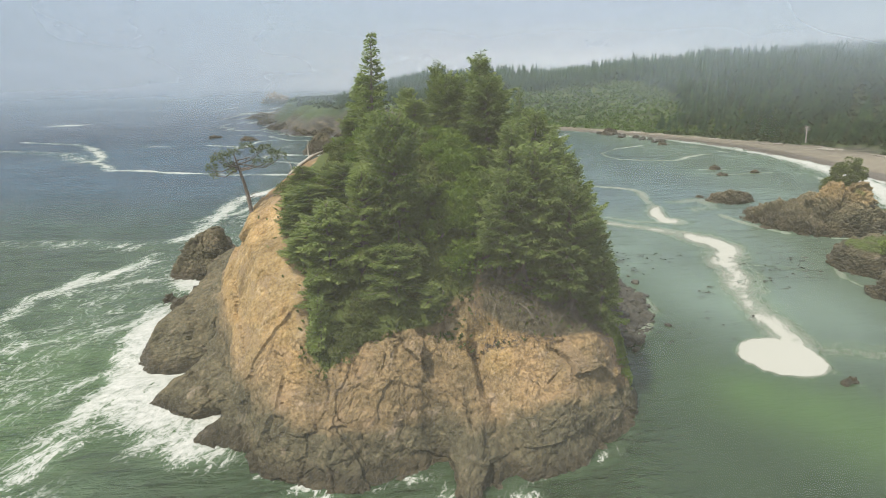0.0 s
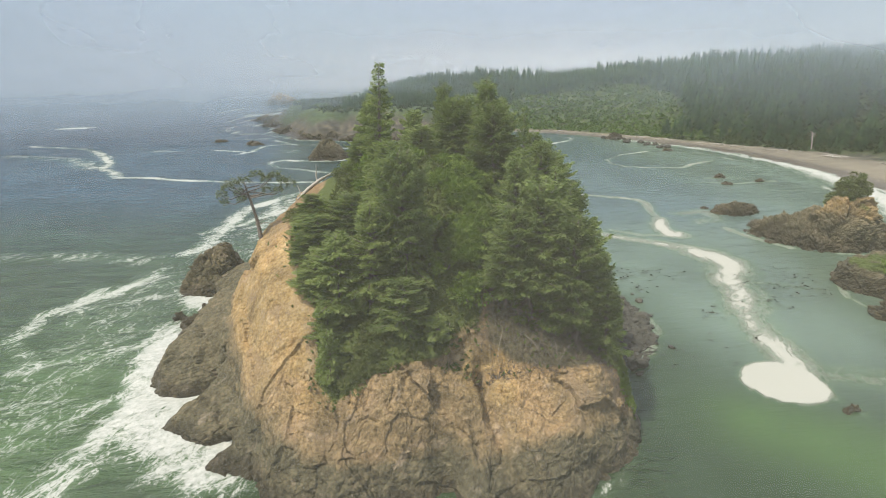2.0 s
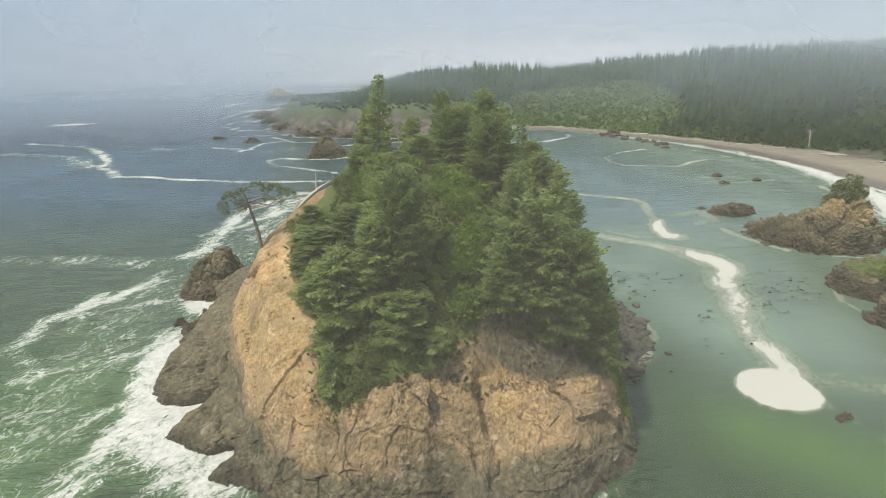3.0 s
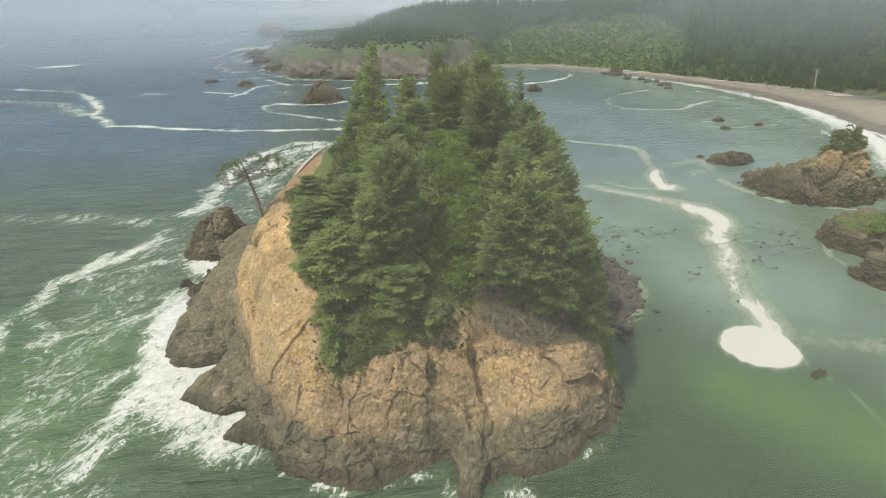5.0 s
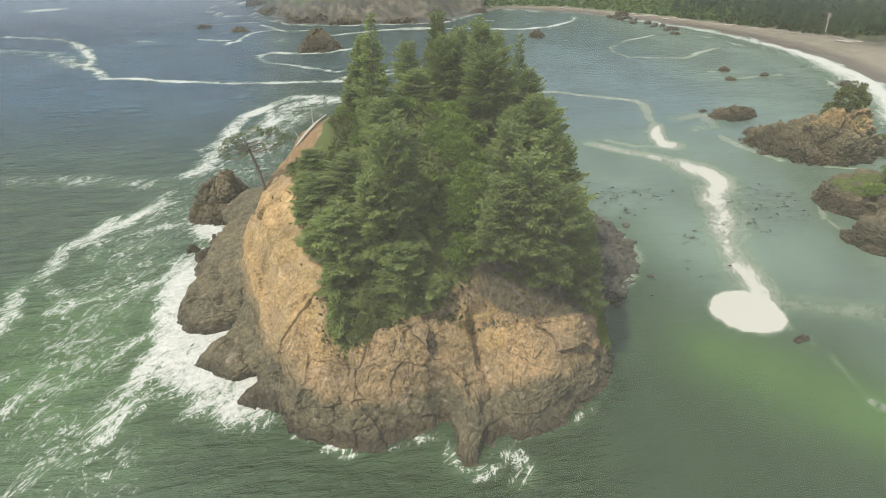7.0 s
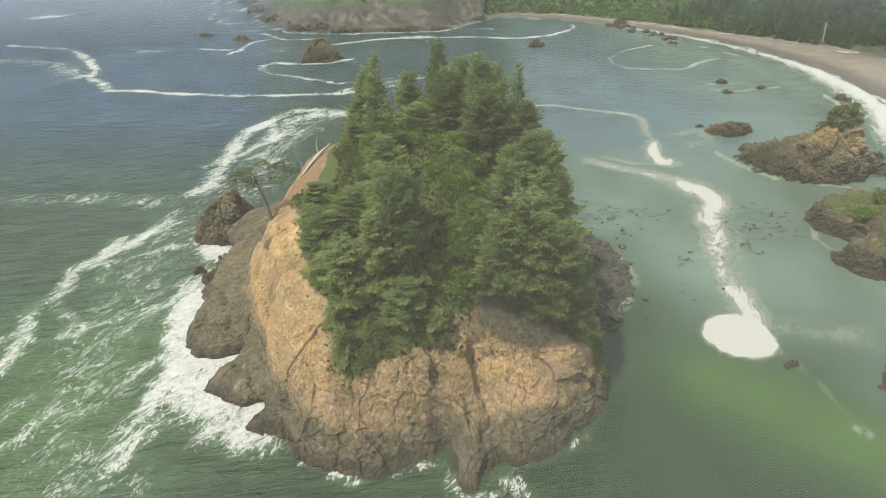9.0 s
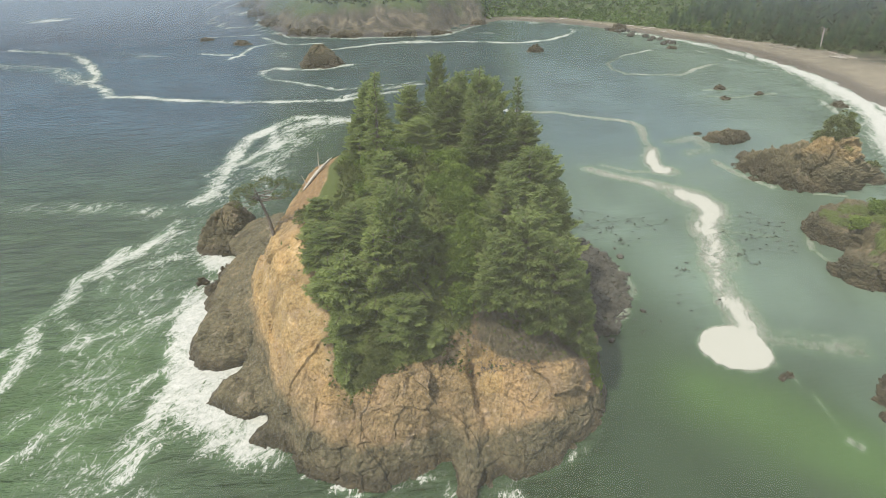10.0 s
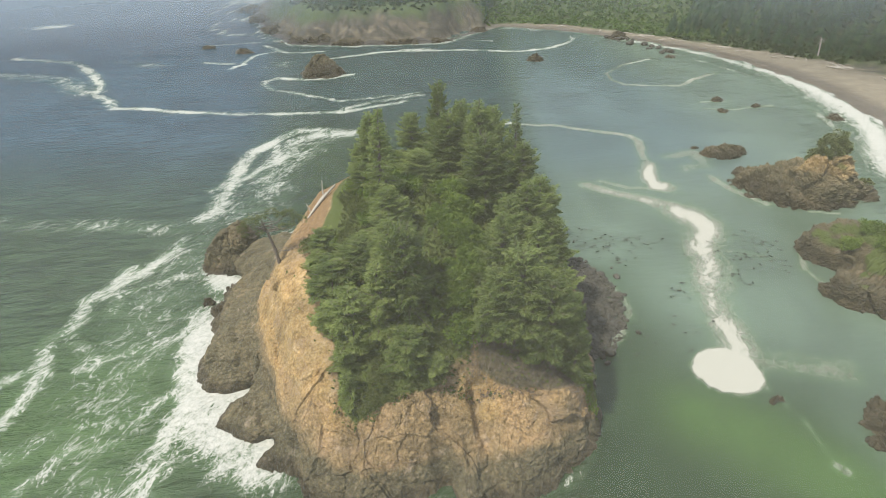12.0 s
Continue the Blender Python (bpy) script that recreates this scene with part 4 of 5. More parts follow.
    calm = smoothstep(12, 30, X - 0.05 * (Y - 60)) * smoothstep(330, 230, Y) * (0.25 + 0.75 * smoothstep(12, 30, dc))
    z = 0.16 * value_noise(X * 0.6 + Y * 0.2, Y * 1.5, 9, 53, 3) + 0.10 * np.clip(foam, 0, 1) * (0.5 + value_noise(X, Y, 2.5, 54, 3)) * smoothstep(20, 5, X)
    z = z * (1 - 0.75 * calm) * smoothstep(700, 260, np.hypot(X, Y - 60)) + (0.25 + 0.75 * west) * (1 - 0.85 * calm) * smoothstep(900, 260, Y) * (0.30 * value_noise(X * 0.5 + Y * 0.15, Y * 1.6, 22, 55, 2) + 0.52 * value_noise(X * 0.30 + Y * 0.1, Y * 1.2 - X * 0.12, 7.0, 56, 3))
    me = grid_mesh("sea", np.stack([X, Y, z], -1), WATER, False, True,
                   {"foam": np.clip(foam, 0, 1.25), "deep": np.clip(deep, 0, 1), "teal": np.clip(teal, 0, 1), "murk": np.clip(murk, 0, 1), "calm": calm})
    return tagged(new("water", me), "grey-green sea with swell, surf and drifting white foam", "sea", kind="structure")


sea()


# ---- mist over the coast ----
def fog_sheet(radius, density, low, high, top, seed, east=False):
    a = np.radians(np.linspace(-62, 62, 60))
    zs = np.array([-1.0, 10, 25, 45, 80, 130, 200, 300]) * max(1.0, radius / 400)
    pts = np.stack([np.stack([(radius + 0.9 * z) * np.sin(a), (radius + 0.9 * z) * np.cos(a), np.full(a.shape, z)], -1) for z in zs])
    # haze colour set by distance: warm near, bluish midway, paler far off
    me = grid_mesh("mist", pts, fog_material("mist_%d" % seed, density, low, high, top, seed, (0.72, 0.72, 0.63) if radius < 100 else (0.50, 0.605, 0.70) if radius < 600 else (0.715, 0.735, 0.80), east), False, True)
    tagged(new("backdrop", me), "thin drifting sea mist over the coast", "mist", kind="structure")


# see-through sheets stand in for haze; the 22 m one lifts darks everywhere
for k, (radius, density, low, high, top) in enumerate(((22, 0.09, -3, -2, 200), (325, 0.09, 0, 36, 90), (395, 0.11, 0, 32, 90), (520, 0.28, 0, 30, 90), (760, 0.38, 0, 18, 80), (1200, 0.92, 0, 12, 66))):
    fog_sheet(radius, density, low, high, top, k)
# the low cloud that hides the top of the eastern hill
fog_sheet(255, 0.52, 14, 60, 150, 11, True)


# ---- trees and shrubs ----
def tube(path, radii, sides=7):
    """Vertices and triangles of a tapering round limb along a path."""
    path = [Vector(p) for p in path]
    verts, tris = [], []
    for k, p in enumerate(path):
        way = (path[min(k + 1, len(path) - 1)] - path[max(k - 1, 0)]).normalized()
        side = way.cross(Vector((0.3, 1, 0.2))).normalized()
        up = side.cross(way)
        for s in range(sides):
            a = 2 * math.pi * s / sides
            verts.append(p + (side * math.cos(a) + up * math.sin(a)) * radii[k])
    for k in range(len(path) - 1):
        for s in range(sides):
            a, b = k * sides + s, k * sides + (s + 1) % sides
            tris += [(a, b, b + sides), (a, b + sides, a + sides)]
    return [tuple(v) for v in verts], tris


def join(parts):
    verts, tris = [], []
    for v, t in parts:
        o = len(verts)
        verts += v
        tris += [(a + o, b + o, c + o) for a, b, c in t]
    return verts, tris


def sprays(origin, way, length, width, rs, crossed=True, loose=0.5):
    """Small kite-shaped sprays of needles: from each origin along each way."""
    n = len(origin)
    way = way / (np.linalg.norm(way, axis=1, keepdims=True) + 1e-9)
    flat = np.cross(way, rs.normal(size=(n, 3)) * loose + np.array([0, 0, 1.0]))
    flat /= np.linalg.norm(flat, axis=1, keepdims=True) + 1e-9
    L, W = length[:, None], width[:, None]
    mid = origin + way * L * 0.45
    v = np.stack([origin, mid + flat * W, origin + way * L, mid - flat * W], axis=1)
    base = (np.arange(n) * 4)[:, None]
    t = np.concatenate([base + [0, 1, 2], base + [0, 2, 3]])
    verts, tris = v.reshape(-1, 3), t
    if crossed:
        up = np.cross(way, flat)
        v2 = np.stack([origin, mid + up * W * 0.8, origin + way * L, mid - up * W * 0.8], axis=1)
        verts, tris = np.concatenate([verts, v2.reshape(-1, 3)]), np.concatenate([tris, t + 4 * n])
    return verts, tris


def spruce_meshes(seed, height, radius, bare=0.08, ragged=0.2, whorl=0.62, blunt=0.75):
    """Trunk with limbs, and a crown of drooping boughs made of needle sprays. Stands at the origin."""
    rs = np.random.RandomState(seed)
    steps = np.linspace(0, 1, 9)
    bend = np.cumsum(rs.normal(size=(9, 2)) * 0.012 * height, axis=0)
    path = [(bend[k, 0], bend[k, 1], steps[k] * height) for k in range(9)]
    r0 = 0.016 * height + 0.06
    wood = [tube(path, [r0 * (1 - 0.93 * u) + 0.02 for u in steps], 8)]
    org, way, length, width, tone = [], [], [], [], []
    z = bare * height
    while z < height * 0.985:
        u = z / height
        reach = radius * (1 - u) ** blunt * min(1.0, 0.55 + 1.6 * (u - bare + 0.06)) + 0.16
        cx, cy = np.interp(u, steps, bend[:, 0]), np.interp(u, steps, bend[:, 1])
        count = 5 + int(reach * 1.3)
        turn = rs.uniform(0, 6.28)
        for k in range(count):
            if rs.rand() < ragged * 0.45:
                continue
            a = turn + 6.283 * k / count + rs.normal() * 0.22
            L = reach * rs.uniform(0.55, 1.15) * (1.4 if rs.rand() < ragged * 0.25 else 1.0)
            rise, sag, lift = rs.uniform(-0.08, 0.16) + 0.75 * u * u, rs.uniform(0.35, 0.62) * (1 - u * 0.6), rs.uniform(0.16, 0.42)
            out, side = np.array([math.cos(a), math.sin(a), 0]), np.array([-math.sin(a), math.cos(a), 0])
            zb = z + rs.normal() * 0.12
            shade = rs.rand()
            at = lambda t: np.array([cx, cy, zb]) + out * L * t + np.array([0, 0, L * (rise * t - sag * t * t + lift * t ** 3)])
            if L > 0.9:
                wood.append(tube([tuple(at(t)) for t in (0, 0.35, 0.7, 0.97)], [0.018 * L + 0.012, 0.013 * L + 0.01, 0.008 * L + 0.008, 0.006], 3))
            # side twigs of uneven length, thick with short needle sprays and bare near the trunk
            n = max(3, int(L / 0.145))
            for t in np.linspace(0.30 if L > 1.2 else 0.1, 1.0, n):
                p = at(t)
                half = (0.40 * L * (1 - t) ** 0.6 * min(1, t * 2.0) + 0.06) * rs.uniform(0.65, 1.2)
                m = 1 + int(half / 0.20)
                for s in (-1, 1):
                    for j in range(m):
                        off = half * (j + rs.uniform(0.2, 1.0)) / m
                        org.append(p + side * s * off * 0.85 + np.array([0, 0, -0.26 * off + rs.normal() * 0.06]))
                        way.append(out * rs.uniform(0.4, 1.1) + side * s * rs.uniform(0.1, 0.9) + np.array([0, 0, rs.uniform(-0.5, 0.5)]))
                        length.append(rs.uniform(0.30, 0.62))
                        width.append(rs.uniform(0.055, 0.115))
                        tone.append(shade * 0.65 + 0.35 * rs.rand())
        z += whorl * rs.uniform(0.75, 1.25) * (1 - 0.62 * u)
    org.append(np.array([bend[-1, 0], bend[-1, 1], height - 0.3]))
    way.append(np.array([0, 0, 1.0]))
    length.append(0.7)
    width.append(0.08)
    tone.append(0.5)
    crown = sprays(np.array(org), np.array(way), np.array(length), np.array(width) * 1.12, rs, False, 0.85)
    return join(wood), crown, np.repeat(np.array(tone), 4)


def leaf_mound(seed, radius, height, count, leaf, droop=0.0):
    """Leaves in uneven clumps over a dome, with gaps between the clumps."""
    rs = np.random.RandomState(seed)
    k = max(5, int(radius * radius * 3.2))
    a, d = rs.uniform(0, 6.283, k), radius * np.sqrt(rs.uniform(0, 1, k)) * 0.85
    cl = np.stack([d * np.cos(a), d * np.sin(a), height * np.sqrt(np.clip(1 - (d / radius) ** 2, 0.05, 1)) * rs.uniform(0.55, 1.05, k)], -1)
    pick = rs.randint(0, k, count)
    v = rs.normal(size=(count, 3))
    v /= np.linalg.norm(v, axis=1, keepdims=True)
    size = 0.30 * radius / math.sqrt(max(1, radius)) + 0.16
    p = cl[pick] + v * size * rs.uniform(0.5, 1.1, count)[:, None] * np.array([1, 1, 0.75])
    p[:, 2] = np.maximum(p[:, 2], 0.02)
    way = v + rs.normal(size=(count, 3)) * 0.5 + np.array([0, 0, 0.25 - droop])
    return sprays(p, way, leaf * rs.uniform(0.6, 1.3, count), leaf * rs.uniform(0.25, 0.5, count), rs, False)


def stems(seed, radius, height, n=7):
    rs = np.random.RandomState(seed)
    out = []
    for _ in range(n):
        a, d = rs.uniform(0, 6.28), radius * rs.uniform(0.2, 0.75)
        out.append(tube([(0.1 * math.cos(a), 0.1 * math.sin(a), -0.2), (d * 0.5 * math.cos(a), d * 0.5 * math.sin(a), height * 0.45), (d * math.cos(a), d * math.sin(a), height * 0.8)], [0.05, 0.035, 0.015], 4))
    return join(out)


def make_tree(name, wood, crown, bark, leaves, label, category="tree", group=""):
    ob = new(name)
    child("trunk", tri_mesh("trunk", *wood, bark, True), ob)
    child("crown", tri_mesh("crown", *crown, leaves), ob)
    return tagged(ob, label, category, group)


def planted(x, y, sink=0.35):
    return ground_z(x, y) - sink


SPRUCE_LABEL = "dark green spruce with drooping boughs on the rock"
KINDS = (
    dict(seed=1, height=14.0, radius=3.2, bare=0.06, ragged=0.60, blunt=0.95),
    dict(seed=2, height=15.0, radius=4.6, bare=0.05, ragged=0.45, blunt=0.74),
    dict(seed=3, height=13.0, radius=4.8, bare=0.07, ragged=0.50, blunt=0.62),
    dict(seed=4, height=9.0, radius=3.6, bare=0.04, ragged=0.40, blunt=0.62),
    dict(seed=5, height=15.0, radius=3.8, bare=0.15, ragged=0.75, blunt=0.80),
    dict(seed=6, height=6.0, radius=2.6, bare=0.03, ragged=0.25, blunt=0.6),
    dict(seed=7, height=12.0, radius=5.2, bare=0.10, ragged=0.55, blunt=0.52),
    dict(seed=8, height=13.0, radius=5.0, bare=0.20, ragged=0.60, blunt=0.50),
)
# x, y, height of the tip over the sea, spread, kind
SPRUCES = (
    (-9.5, 72.2, 42.2, 3.6, 0), (-1.9, 101, 39.4, 4.0, 1), (6.0, 83.2, 40.2, 5.0, 1), (14.0, 99.5, 34.6, 3.0, 4), (-12.0, 88.0, 37.6, 4.6, 1),
    (-5.0, 57.2, 33.2, 4.4, 6), (-7.8, 60.5, 31.6, 4.4, 2), (9.0, 55.0, 29.8, 5.2, 7), (7.8, 61.5, 31.4, 4.2, 2), (14.2, 54.6, 26.4, 4.8, 7),
    (6.3, 77.5, 36.6, 5.0, 6), (-8.4, 68.0, 32.6, 4.6, 2), (-12.4, 56.2, 24.0, 4.2, 3), (-8.8, 55.6, 27.6, 4.2, 2), (-5.0, 52.8, 20.4, 3.4, 3),
    (16.2, 60.5, 24.0, 3.4, 3), (15.6, 68.0, 27.4, 3.8, 6), (14.8, 76.5, 30.0, 4.4, 2), (13.2, 87.0, 31.6, 4.2, 2), (8.5, 91.5, 36.4, 4.6, 2),
    (3.0, 94.0, 36.8, 4.4, 2), (-6.5, 95.0, 34.6, 4.2, 2), (0.5, 87.0, 37.0, 4.6, 6), (11.6, 69.5, 32.4, 4.8, 2),
    (-13.4, 80.0, 31.5, 3.2, 2), (-16.0, 63.0, 24.6, 3.4, 3), (-15.6, 57.8, 20.6, 3.2, 3), (-4.0, 80.0, 33.6, 4.2, 2),
    (6.0, 55.4, 27.4, 4.4, 7), (17.0, 58.4, 21.6, 2.8, 3), (-12.9, 50.3, 15.6, 1.7, 5), (-1.4, 52.4, 15.2, 1.8, 5), (17.2, 56.8, 16.6, 2.2, 3), (12.6, 62.0, 30.4, 4.6, 4),
    (-12.5, 64.0, 27.0, 4.0, 6), (9.0, 66.5, 31.8, 4.4, 2), (16.4, 80.0, 26.0, 3.8, 3), (-14.8, 90.0, 31.0, 3.2, 2), (17.4, 72.0, 22.0, 2.4, 3),
    (17.4, 54.6, 19.0, 2.6, 3), (11.6, 55.6, 20.0, 3.4, 3), (-17.8, 62.0, 21.6, 2.6, 3), (-18.4, 65.6, 23.0, 2.4, 3), (-18.2, 69.0, 24.6, 2.4, 3), (-13.6, 53.8, 17.4, 2.2, 3),
)


def plant_spruces():
    models = []
    for kind in KINDS:
        wood, crown, tone = spruce_meshes(**kind)
        models.append((tri_mesh("trunk", *wood, BARK, True), tri_mesh("crown", *crown, SPRUCE, False, {"bough": tone}), kind))
    rs = random.Random(4)
    for x, y, tip, spread, k in SPRUCES:
        trunk, crown, kind = models[k]
        z = planted(x, y)
        ob = new("spruce")
        child("trunk", trunk, ob)
        child("crown", crown, ob)
        tall = max(3.0, tip - z)
        tagged(ob, SPRUCE_LABEL if k != 5 else "small young spruce at the edge of the cliff", "tree", "spruces on the sea stack")
        wide = spread / kind["radius"]
        ob.matrix_basis = Matrix.LocRotScale((x, y, z), Euler((radians(rs.uniform(-2, 2)), radians(rs.uniform(-2, 2)), rs.uniform(0, 6.28))), (wide, wide, tall / kind["height"]))


plant_spruces()


def plant_shrubs():
    rs = random.Random(8)
    kinds = []
    for seed, radius, height, count, leaf, mat in ((11, 2.0, 1.7, 900, 0.34, SHRUB), (12, 1.5, 1.3, 620, 0.30, SHRUB), (13, 1.6, 1.2, 700, 0.26, OLIVE), (14, 1.1, 0.9, 420, 0.24, OLIVE)):
        kinds.append((tri_mesh("stem", *stems(seed, radius, height), BARK, True), tri_mesh("foliage", *leaf_mound(seed, radius, height, count, leaf), mat), mat is SHRUB))
    def put(x, y, k, size):
        if abs(x - 3.8) < 3.2 and y < 55.6:
            return
        stem, leaf, bright = kinds[k]
        ob = new("shrub")
        child("stem", stem, ob)
        child("foliage", leaf, ob)
        tagged(ob, "bright green leafy shrub on the steep island slope" if bright else "olive green low shrub on the island slope", "shrub", "shrubs on the sea stack")
        ob.matrix_basis = Matrix.LocRotScale((x, y, planted(x, y, 0.25)), Euler((0, 0, rs.uniform(0, 6.28))), (size, size, size * rs.uniform(0.8, 1.2)))
    # the bright gap between the trees
    for _ in range(46):
        u = rs.random()
        put(1.4 + rs.gauss(0, 1.4) + 0.2 * u, 54.5 + 24 * u, rs.choice((0, 0, 1)), rs.uniform(0.8, 1.35))
    # the western flank and the rim
    for _ in range(70):
        x, y = rs.uniform(-21.5, -11), rs.uniform(54, 84)
        if x < -14.2 - max(0.0, min(y - 54, 14)) * 0.46 + rs.gauss(0.4, 1.0) or (y > 71 and x < -15.4):
            continue
        put(x, y, rs.choice((0, 1, 2, 2, 3)), rs.uniform(0.7, 1.25))
    for _ in range(60):
        x, y = rs.uniform(-14, 18), rs.uniform(51.5, 62)
        if (x > 3.5 and y < 56.5) or (x < -11.5 and y < 56):
            continue
        put(x, y, rs.choice((1, 2, 2, 3)), rs.uniform(0.6, 1.1))
    for _ in range(26):
        put(rs.uniform(5.5, 18), rs.uniform(54.2, 57.5), rs.choice((2, 3, 3)), rs.uniform(0.5, 1.0))
    for _ in range(60):
        put(rs.uniform(-14, 19), rs.uniform(62, 100), rs.choice((0, 1, 2)), rs.uniform(0.9, 1.4))
    for x, y in ((-9.6, 49.2), (-8.6, 50.0), (-10.4, 50.3), (-7.2, 49.8), (-10.9, 49.2), (-10.0, 48.5), (-8.0, 51), (19.0, 57.6)):
        put(x, y, 2 if x < 0 else 1, rs.uniform(0.7, 1.0))


plant_shrubs()


def undergrowth():
    """Grass, fern and twigs over the island's soil."""
    rs = np.random.RandomState(21)
    n = 26000
    x, y = rs.uniform(-24, 22, n * 2), rs.uniform(46, 110, n * 2)
    ring = [(a, b) for a, b, c in RIM]
    keep = inside(x, y, ring)
    x, y = x[keep][:n], y[keep][:n]
    z = np.array([ground_z(a, b) for a, b in zip(x, y)])
    bare = ((x < -16) & (y > 67)) | ((x > 3) & (x < 17.5) & (y < 59))
    bare |= x < -13.9 - np.clip(y - 54, 0, 14) * 0.46 + rs.normal(size=len(x)) * 1.3
    keep = ~bare | (rs.rand(len(x)) < np.where(x < -10, 0.0, 0.2))
    x, y, z = x[keep], y[keep], z[keep]
    m = len(x)
    way = rs.normal(size=(m, 3)) * np.array([0.6, 0.6, 0.25]) + np.array([0, -0.15, 0.55])
    v, t = sprays(np.stack([x, y, z - 0.05], -1), way, rs.uniform(0.4, 1.0, m), rs.uniform(0.10, 0.26, m), rs)
    m3 = 2600
    tx, ty = rs.uniform(3, 18.5, m3), rs.uniform(51.6, 57, m3)
    tz = np.array([ground_z(a, b) for a, b in zip(tx, ty)])
    w3 = rs.normal(size=(m3, 3)) * 0.6 + np.array([0, -0.5, 0.35])
    tagged(new("twigs", tri_mesh("twigs", *sprays(np.stack([tx, ty, tz - 0.03], -1), w3, rs.uniform(0.4, 1.3, m3), rs.uniform(0.015, 0.06, m3), rs), BARK)), "tangle of dead brown twigs under the trees", "twigs", kind="stuff")
    m2 = 3400
    gx = rs.normal(size=m2) * 1.0 + 19.9
    gy = rs.uniform(53, 62, m2)
    gz = np.array([ground_z(a, b) for a, b in zip(gx, gy)])
    ok = gz > 2.5
    gx, gy, gz = gx[ok], gy[ok], gz[ok]
    w2 = rs.normal(size=(len(gx), 3)) * 0.3 + np.array([0.2, -0.3, 0.8])
    tagged(new("grass", tri_mesh("grass", *sprays(np.stack([gx, gy, gz - 0.05], -1), w2, rs.uniform(0.3, 0.7, len(gx)), rs.uniform(0.05, 0.12, len(gx)), rs), SHRUB)), "bright green grass clinging to the cliff edge", "grass", kind="stuff")
    tagged(new("undergrowth", tri_mesh("undergrowth", v, t, OLIVE)), "olive green fern, grass and low growth on the island", "undergrowth", kind="stuff")


undergrowth()


def lone_pine():
    """A tall bare trunk with a flat, wind-cut crown."""
    rs = np.random.RandomState(31)
    x, y = -25.6, 69.6
    base = Vector((x, y, planted(x, y, 1.0)))
    lift = 27.9 - base.z - 7.2
    path = [Vector((0, 0, 0)), Vector((-0.3, 0, 1.3)), Vector((-0.65, 0.1, 2.9)), Vector((-1.0, 0.1, 4.4)), Vector((-1.3, 0.2, 5.7)), Vector((-1.6, 0.2, 6.7))]
    path = [path[0]] + [v + Vector((0, 0, lift)) for v in path[1:]]
    wood = [tube(path, [0.30, 0.24, 0.20, 0.17, 0.12, 0.05], 8)]
    org, way = [], []
    pads = ((-5.4, 0.0, 5.0, 0.6), (-4.6, 0.3, 5.9, 0.7), (-5.0, -0.3, 4.1, 0.45), (-3.6, -0.3, 6.6, 0.75), (-3.3, 0.5, 5.2, 0.55), (-2.2, 0.1, 6.9, 0.6), (-2.7, -0.5, 4.5, 0.4),
            (-0.6, 0.4, 7.6, 0.7), (0.6, 0.2, 7.0, 0.6), (1.8, 0.3, 7.5, 0.7), (2.9, 0.1, 6.8, 0.65), (3.8, 0.2, 6.5, 0.45), (2.3, -0.5, 5.8, 0.45), (0.9, -0.8, 5.9, 0.45))
    for px, py, pz, r in pads:
        px, pz = px + 0.8, pz + lift
        start = path[3].lerp(path[5], rs.uniform(0.05, 0.9)) if abs(px) < 3 else path[3].lerp(path[4], rs.uniform(0.0, 0.8))
        end = Vector((px, py, pz - 0.2))
        bow = [start.lerp(end, u) + Vector((rs.normal() * 0.22, rs.normal() * 0.22, rs.normal() * 0.25 - 0.35 * math.sin(3.14 * u))) for u in (0.3, 0.6, 0.85)]
        wood.append(tube([start, *bow, end], [0.10, 0.08, 0.06, 0.045, 0.02], 5))
        r *= 1.15
        for _ in range(int(170 * r)):
            a, d = rs.uniform(0, 6.283), r * math.sqrt(rs.rand())
            org.append((px + d * math.cos(a), py + d * math.sin(a) * 0.9, pz + rs.normal() * 0.24 + 0.25 * (1 - d / r)))
            way.append((math.cos(a) * 0.8 + rs.normal() * 0.5, math.sin(a) * 0.8 + rs.normal() * 0.5, rs.normal() * 0.4 + 0.15))
    wood.append(tube([(-0.6, 0, 2.6), (0.6, 0.1, 3.0), (1.9, 0.2, 2.9)], [0.08, 0.05, 0.02], 5))
    wood.append(tube([(-0.6, 0, 2.9), (0.9, 0.1, 3.5), (1.4, 0.2, 3.4)], [0.06, 0.04, 0.02], 5))
    n = len(org)
    crown = sprays(np.array(org), np.array(way), rs.uniform(0.22, 0.42, n), rs.uniform(0.04, 0.08, n), rs)
    ob = make_tree("pine", join(wood), crown, BARK, OLIVE, "lone leaning pine with a bare trunk and flat crown", "tree")
    ob.location = base


lone_pine()


